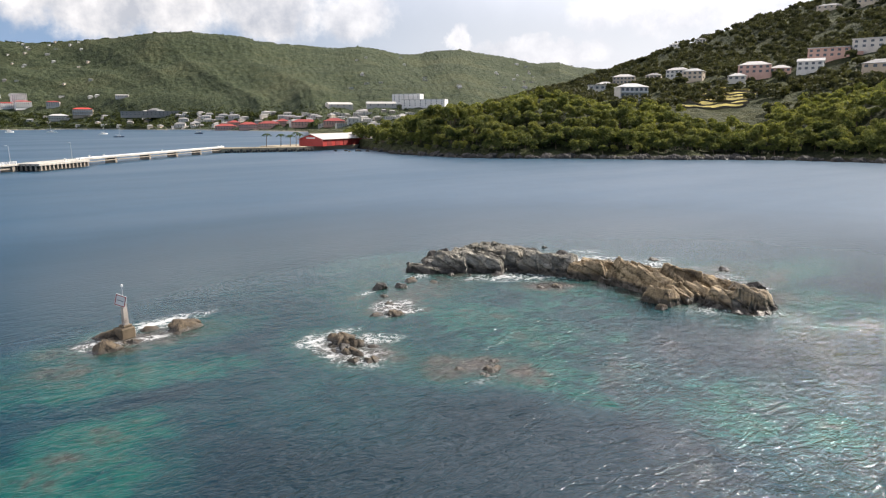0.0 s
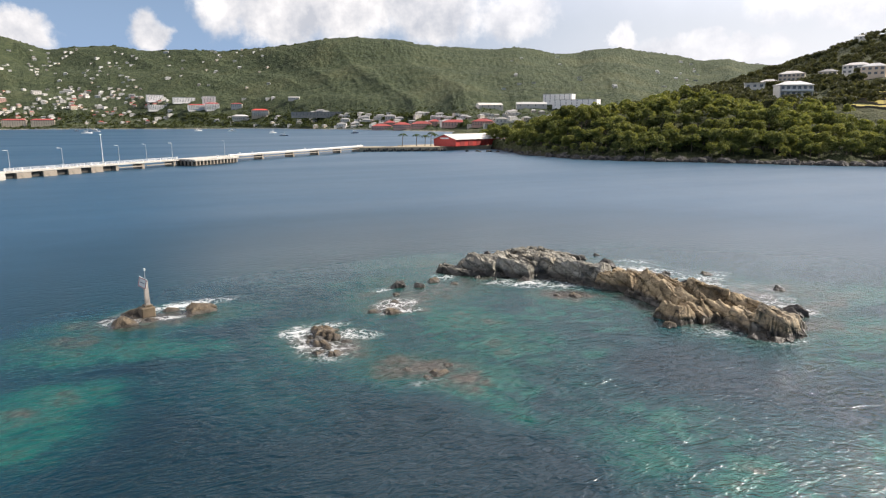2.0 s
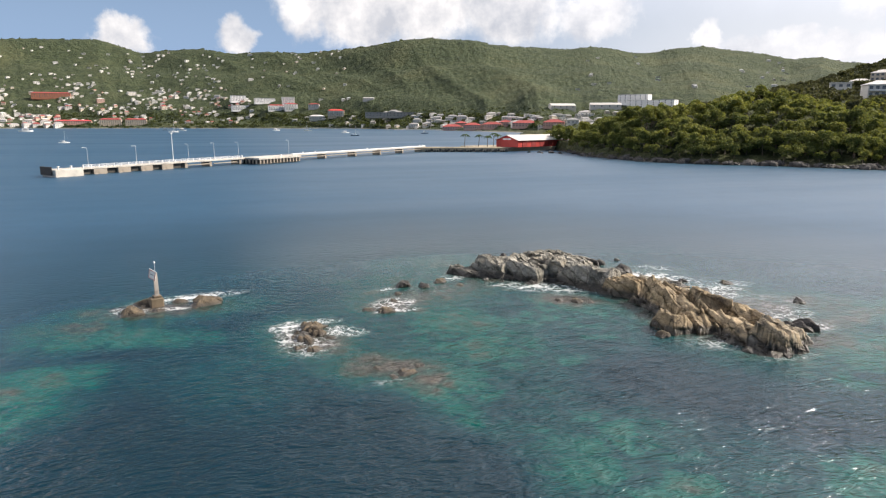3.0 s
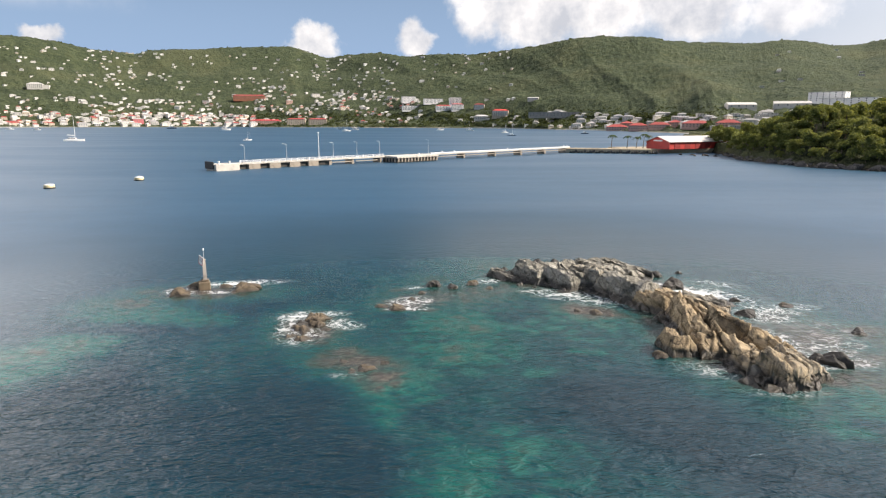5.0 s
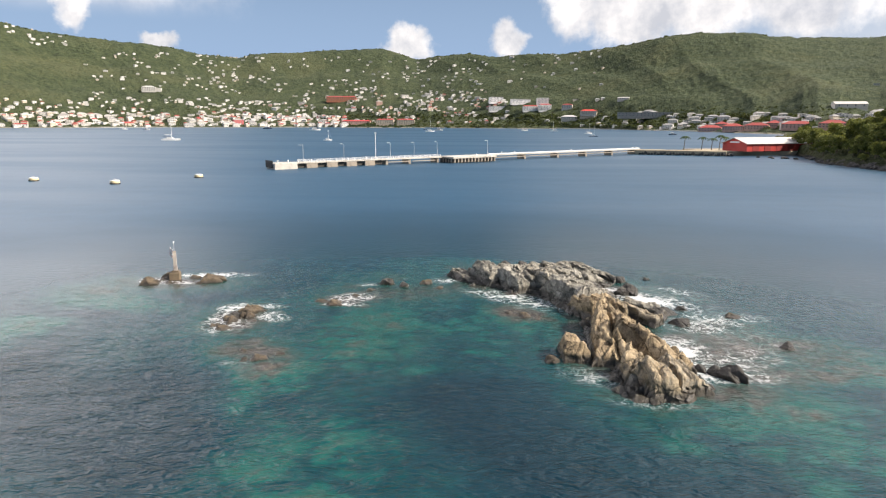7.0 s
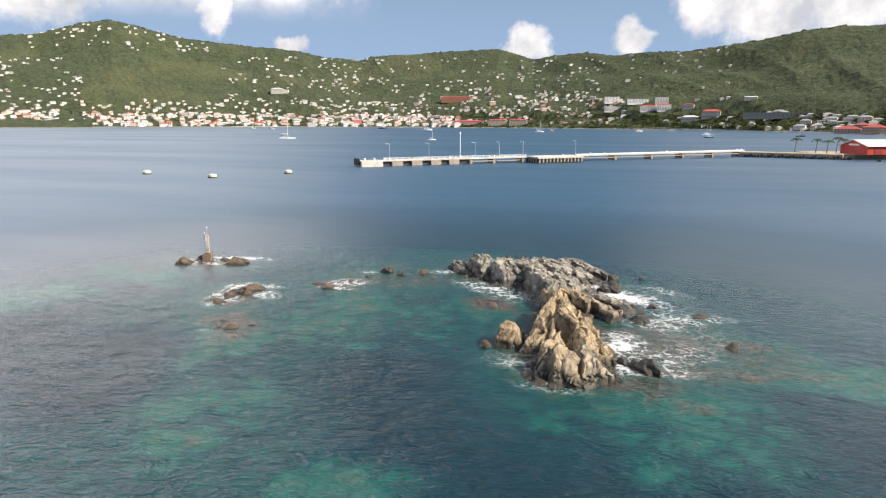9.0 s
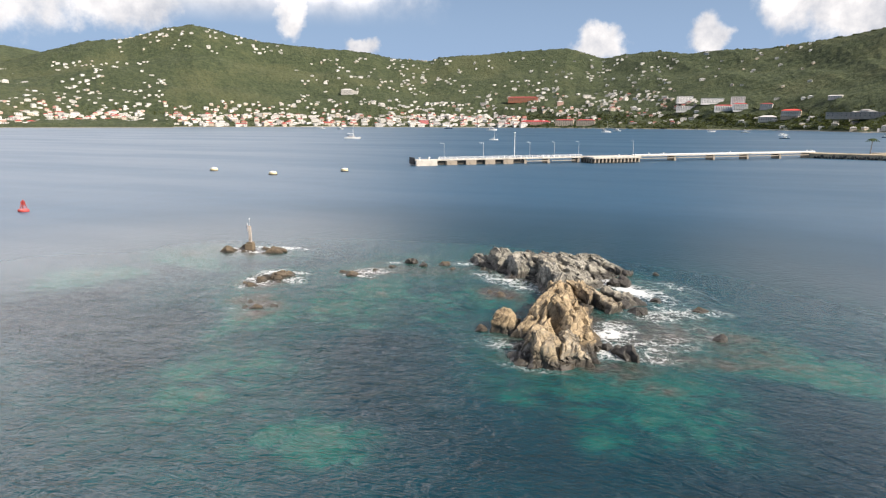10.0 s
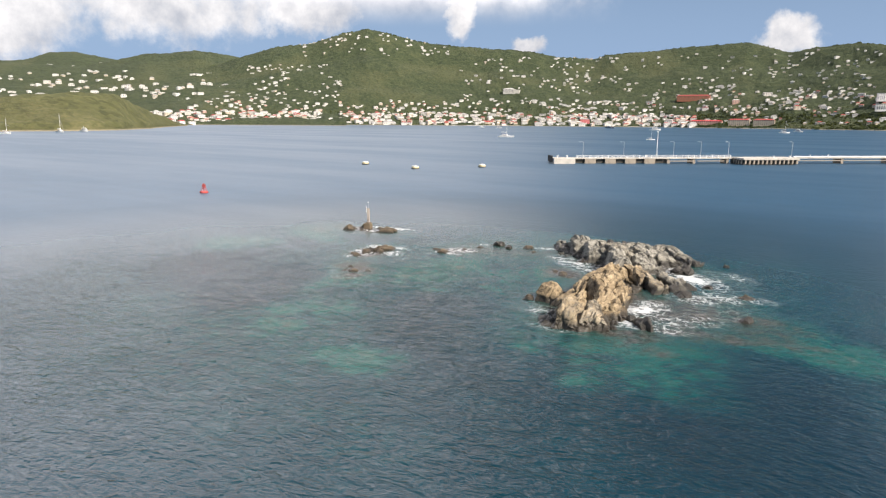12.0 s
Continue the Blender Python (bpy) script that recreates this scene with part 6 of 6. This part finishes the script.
joined_crowns("mountain_scrub", "dark green trees and scrub over the town's slopes", far_spots, 30, 1.6, -0.6, FAR_LEAF, 150)

# boulders along the wooded shore
BOULD = [rock_mesh(500 + k, 3.2, 2.4, 2.2, 3, ROCK_DARK) for k in range(5)]
for k in range(190):
    az = 30 + 44 * k / 190 + rng_w.uniform(-0.2, 0.2)
    r = float(wood_r(np.array([az]))[0]) + rng_w.uniform(-3.5, 3.0)
    s = rng_w.uniform(0.5, 1.8)
    ob = thing("shore_boulder", "dark boulder on the wooded headland's shore", "boulder", group="boulders along the wooded shore", data=BOULD[k % 5])
    ob.matrix_world = pose(WOOD_O[0] + r * math.sin(radians(az)), WOOD_O[1] + r * math.cos(radians(az)), 0.3 * s, 0, 0, rng_w.uniform(0, 360)) @ Matrix.Diagonal((s, s, s * 0.9, 1))
for k, (x, y, s) in enumerate(((148, 338, 0.8), (152, 331, 1.1), (146, 330, 0.5), (155, 326, 0.7), (143, 341, 0.9))):
    ob = thing("shore_boulder", "dark boulder in shallow water off the point", "boulder", group="boulders along the wooded shore", data=BOULD[k])
    ob.matrix_world = pose(x - 6, y, 0.1, 0, 0, 40 * k) @ Matrix.Diagonal((s, s, s, 1))

# palms on the causeway


def palm(x, y, z, h, seed):
    t = thing("palm_tree", "tall coconut palm by the causeway", "palm tree", pose(x, y, z), "palms by the causeway")
    part("trunk", rod(bmesh.new(), (0, 0, -0.5), (0.5, 0, h), 0.22, 0.13, 7), BARK, t)
    rng = random.Random(seed)
    for k in range(11):
        a = k * 2 * math.pi / 11 + rng.uniform(-0.2, 0.2)
        bm = bmesh.new()
        prev = None
        for j in range(6):
            u = j / 5
            rr, zz = 2.9 * u, h + 0.9 * u - 2.3 * u * u
            wd = 0.42 * math.sin(math.pi * min(1, u * 0.92 + 0.08)) + 0.03
            c, s = math.cos(a), math.sin(a)
            row = [bm.verts.new((0.5 + rr * c - s * wd * q, rr * s + c * wd * q, zz - abs(q) * 0.25 * u)) for q in (-1, 0, 1)]
            if prev:
                for i in (0, 1):
                    bm.faces.new((prev[i], prev[i + 1], row[i + 1], row[i]))
            prev = row
        part("frond", bm, PALM_LEAF, t)


for k, (x, y, h) in enumerate(((107, 366, 7.5), (118, 372, 7), (127, 371, 8), (131, 375, 7), (122, 368, 6.5))):
    palm(x, y, 2.4, h, k)

# ---- floats and boats ----


def lathe(profile, seg=20):
    bm = bmesh.new()
    rings = []
    for r, z in profile:
        rings.append([bm.verts.new((r * math.cos(2 * math.pi * i / seg), r * math.sin(2 * math.pi * i / seg), z)) for i in range(seg)])
    for a, b in zip(rings, rings[1:]):
        for i in range(seg):
            bm.faces.new((a[i], a[(i + 1) % seg], b[(i + 1) % seg], b[i]))
    bm.faces.new(rings[0][::-1])
    bm.faces.new(rings[-1])
    return bm


def mooring_buoy(x, y, label):
    t = thing("mooring_buoy", label, "buoy", pose(x, y, 0), "mooring buoys in the bay")
    part("drum", lathe(((1.0, -0.5), (1.25, -0.35), (1.32, 0.1), (1.3, 0.75), (1.22, 0.9))), BUOY_CREAM, t)
    part("lid", lathe(((1.18, 0.9), (1.1, 1.05), (0.4, 1.12))), WHITE, t, "sun-bleached white lid")
    part("rubbing_band", lathe(((1.34, -0.06), (1.4, 0.0), (1.4, 0.22), (1.34, 0.28))), RUBBER, t)
    part("mooring_ring", rod(rod(rod(bmesh.new(), (-0.2, 0, 1.1), (-0.2, 0, 1.45), 0.05), (-0.2, 0, 1.45), (0.2, 0, 1.45), 0.05), (0.2, 0, 1.45), (0.2, 0, 1.1), 0.05), STEEL, t)


mooring_buoy(-126.0, 177.0, "cream drum mooring buoy with a white lid")
mooring_buoy(-97.0, 171.3, "yellowish drum mooring buoy with a white lid")
mooring_buoy(-83.6, 194.0, "tan drum mooring buoy with a white lid")

nav = thing("channel_buoy", "red channel buoy with a lattice tower", "buoy", pose(-87.0, 80.0, 0, 2, 3, 20) @ Matrix.Diagonal((0.85, 0.85, 0.85, 1)))
part("float_body", lathe(((0.8, -0.6), (1.1, -0.4), (1.15, 0.35), (1.0, 0.55))), BUOY_RED, nav)
for k in range(4):
    a = radians(45 + 90 * k)
    part("tower_leg", rod(bmesh.new(), (0.7 * math.cos(a), 0.7 * math.sin(a), 0.5), (0.3 * math.cos(a), 0.3 * math.sin(a), 2.2), 0.06), BUOY_RED, nav)
    b = radians(45 + 90 * (k + 1))
    part("brace", rod(bmesh.new(), (0.6 * math.cos(a), 0.6 * math.sin(a), 0.9), (0.4 * math.cos(b), 0.4 * math.sin(b), 1.8), 0.04), BUOY_RED, nav)
for k in range(2):
    part("radar_plate", box(bmesh.new(), 0, 0, 1.95, 0.9, 0.04, 0.75, 45 + 90 * k), BUOY_RED, nav)
part("lantern", lathe(((0.16, 2.2), (0.2, 2.3), (0.18, 2.55), (0.06, 2.68)), 12), BUOY_RED, nav)


def hull_mesh(length, beam, free, mat):
    bm = bmesh.new()
    rows = []
    for j in range(9):
        u = j / 8
        x = -length / 2 + length * u
        w = beam / 2 * (1 - max(0, (u - 0.45) / 0.55) ** 2.2) * (0.8 + 0.2 * min(1, u * 4))
        sheer = free * (0.85 + 0.35 * u * u)
        w = max(w, 0.03)
        rows.append([bm.verts.new(p) for p in ((x, -w, sheer), (x, -w * 0.85, 0.0), (x * 0.96, 0, -0.35), (x, w * 0.85, 0.0), (x, w, sheer), (x, 0, sheer + 0.05))])
    for a, b in zip(rows, rows[1:]):
        for i in range(6):
            bm.faces.new((a[i], a[(i + 1) % 6], b[(i + 1) % 6], b[i]))
    bm.faces.new(rows[0])
    bm.faces.new(rows[-1][::-1])
    return mesh_from_bm("hull", bm, mat)


def sail_boat(x, y, turn, length, label, hull=WHITE, mast=1.25):
    t = thing("sailing_boat", label, "sailing boat", pose(x, y, 0, 0, 0, turn), "boats at anchor")
    part("hull", hull_mesh(length, length * 0.3, length * 0.09, hull), None, t)
    part("cabin", box(bmesh.new(), 0.02 * length, 0, length * 0.13, length * 0.36, length * 0.17, length * 0.08, 0, length * 0.02), WHITE, t)
    part("cabin_window", box(bmesh.new(), 0.02 * length, 0, length * 0.135, length * 0.26, length * 0.175, length * 0.03), WINDOW_DARK, t)
    part("mast", rod(bmesh.new(), (0.08 * length, 0, length * 0.1), (0.08 * length, 0, length * mast), 0.012 * length, 0.007 * length), WHITE, t)
    part("boom", rod(bmesh.new(), (0.08 * length, 0, length * 0.24), (-0.34 * length, 0, length * 0.24), 0.016 * length), WHITE, t)
    part("forestay", rod(bmesh.new(), (0.48 * length, 0, length * 0.12), (0.08 * length, 0, length * mast * 0.97), 0.004 * length, seg=5), STEEL, t)


def motor_boat(x, y, turn, length, label, hull=WHITE):
    t = thing("motor_boat", label, "motor boat", pose(x, y, 0, 0, 0, turn), "boats at anchor")
    part("hull", hull_mesh(length, length * 0.32, length * 0.12, hull), None, t)
    part("cabin", box(bmesh.new(), -0.03 * length, 0, length * 0.19, length * 0.46, length * 0.22, length * 0.12, 0, length * 0.03), WHITE, t)
    part("windscreen", box(bmesh.new(), 0.02 * length, 0, length * 0.205, length * 0.4, length * 0.226, length * 0.045), WINDOW_DARK, t)
    part("roof", box(bmesh.new(), -0.08 * length, 0, length * 0.29, length * 0.34, length * 0.24, length * 0.03, 0, length * 0.01), WHITE, t)
    part("radar_post", rod(bmesh.new(), (-0.1 * length, 0, length * 0.3), (-0.1 * length, 0, length * 0.45), 0.01 * length), STEEL, t)


def catamaran(x, y, turn, length, label):
    t = thing("catamaran", label, "catamaran", pose(x, y, 0, 0, 0, turn), "boats at anchor")
    for s in (-1, 1):
        h = part("hull", hull_mesh(length, length * 0.13, length * 0.1, WHITE), None, t)
        h.location = (0, s * length * 0.22, 0)
    part("bridge_deck", box(bmesh.new(), -0.1 * length, 0, length * 0.09, length * 0.62, length * 0.42, length * 0.05, 0, 0.1), WHITE, t)
    part("cabin", box(bmesh.new(), -0.08 * length, 0, length * 0.15, length * 0.36, length * 0.36, length * 0.09, 0, length * 0.02), WHITE, t)
    part("cabin_window", box(bmesh.new(), -0.08 * length, 0, length * 0.16, length * 0.37, length * 0.37, length * 0.035), WINDOW_DARK, t)
    part("hard_top", box(bmesh.new(), -0.3 * length, 0, length * 0.23, length * 0.24, length * 0.36, length * 0.02), HULL_BLUE, t)
    part("mast", rod(bmesh.new(), (0.05 * length, 0, length * 0.18), (0.05 * length, 0, length * 1.42), 0.014 * length, 0.008 * length), WHITE, t)
    part("boom", rod(bmesh.new(), (0.05 * length, 0, length * 0.33), (-0.36 * length, 0, length * 0.35), 0.02 * length), WHITE, t)


catamaran(-300.3, 579.0, 12, 15.0, "white catamaran with a tall mast at anchor")
sail_boat(-158.0, 603.0, 20, 8.0, "small white sailing boat at anchor")
motor_boat(-382.0, 1300.0, 10, 22.0, "white motor yacht off the waterfront")
sail_boat(-131.5, 1174.0, 15, 16.0, "white sailing boat off the sea wall")
motor_boat(-132.0, 1330.0, -10, 16.0, "white motor boat off the sea wall")
motor_boat(-581.0, 1560.0, 5, 22.0, "dark blue boat off the waterfront", HULL_BLUE)
motor_boat(41.0, 1340.0, 15, 14.0, "small white boat below the hotel")
sail_boat(96.0, 1273.0, 170, 15.0, "white sailing boat below the hotel")
sail_boat(132.0, 1022.0, 20, 12.0, "white sailing boat in the inner harbour")
sail_boat(114.0, 817.0, -20, 10.5, "blue-hulled sailing boat in the inner harbour", HULL_BLUE)
motor_boat(237.0, 939.0, 0, 11.0, "dark motor boat in the inner harbour", HULL_BLUE)
sail_boat(-817.0, 1338.0, 10, 16.0, "white sailing boat before the town")
motor_boat(-720.0, 1260.0, 0, 15.0, "white motor boat before the town")
motor_boat(-181.0, 1500.0, 0, 9.0, "small dark boat off the waterfront", HULL_BLUE)
sail_boat(-713.0, 273.0, 20, 13.0, "white sailing boat near the grassy headland")
sail_boat(-771.0, 351.0, 0, 17.0, "white sailing boat close under the headland")
motor_boat(-790.0, 388.0, 5, 15.0, "white motor boat close under the headland")
motor_boat(-885.0, 346.0, 5, 14.0, "white motor boat at the headland's beach")
motor_boat(-1400.0, 905.0, 5, 24.0, "white motor boat off the headland's point")

# sea wall along the town
wall_bm = bmesh.new()
prev = None
for k in range(150):
    az = -55 + 0.5 * k
    r = float(shore_r(np.array([az]))[0]) - 3
    p = Vector((5 + r * math.sin(radians(az)), r * math.cos(radians(az)), 0))
    if prev:
        d = p - prev
        box(wall_bm, (p.x + prev.x) / 2, (p.y + prev.y) / 2, 0.3, d.length + 0.5, 6, 3.4, math.degrees(math.atan2(d.y, d.x)))
    prev = p
thing("sea_wall", "pale concrete sea wall along the town's waterfront", "sea wall", kind="structure", data=mesh_from_bm("sea_wall", wall_bm, CONCRETE_PALE))
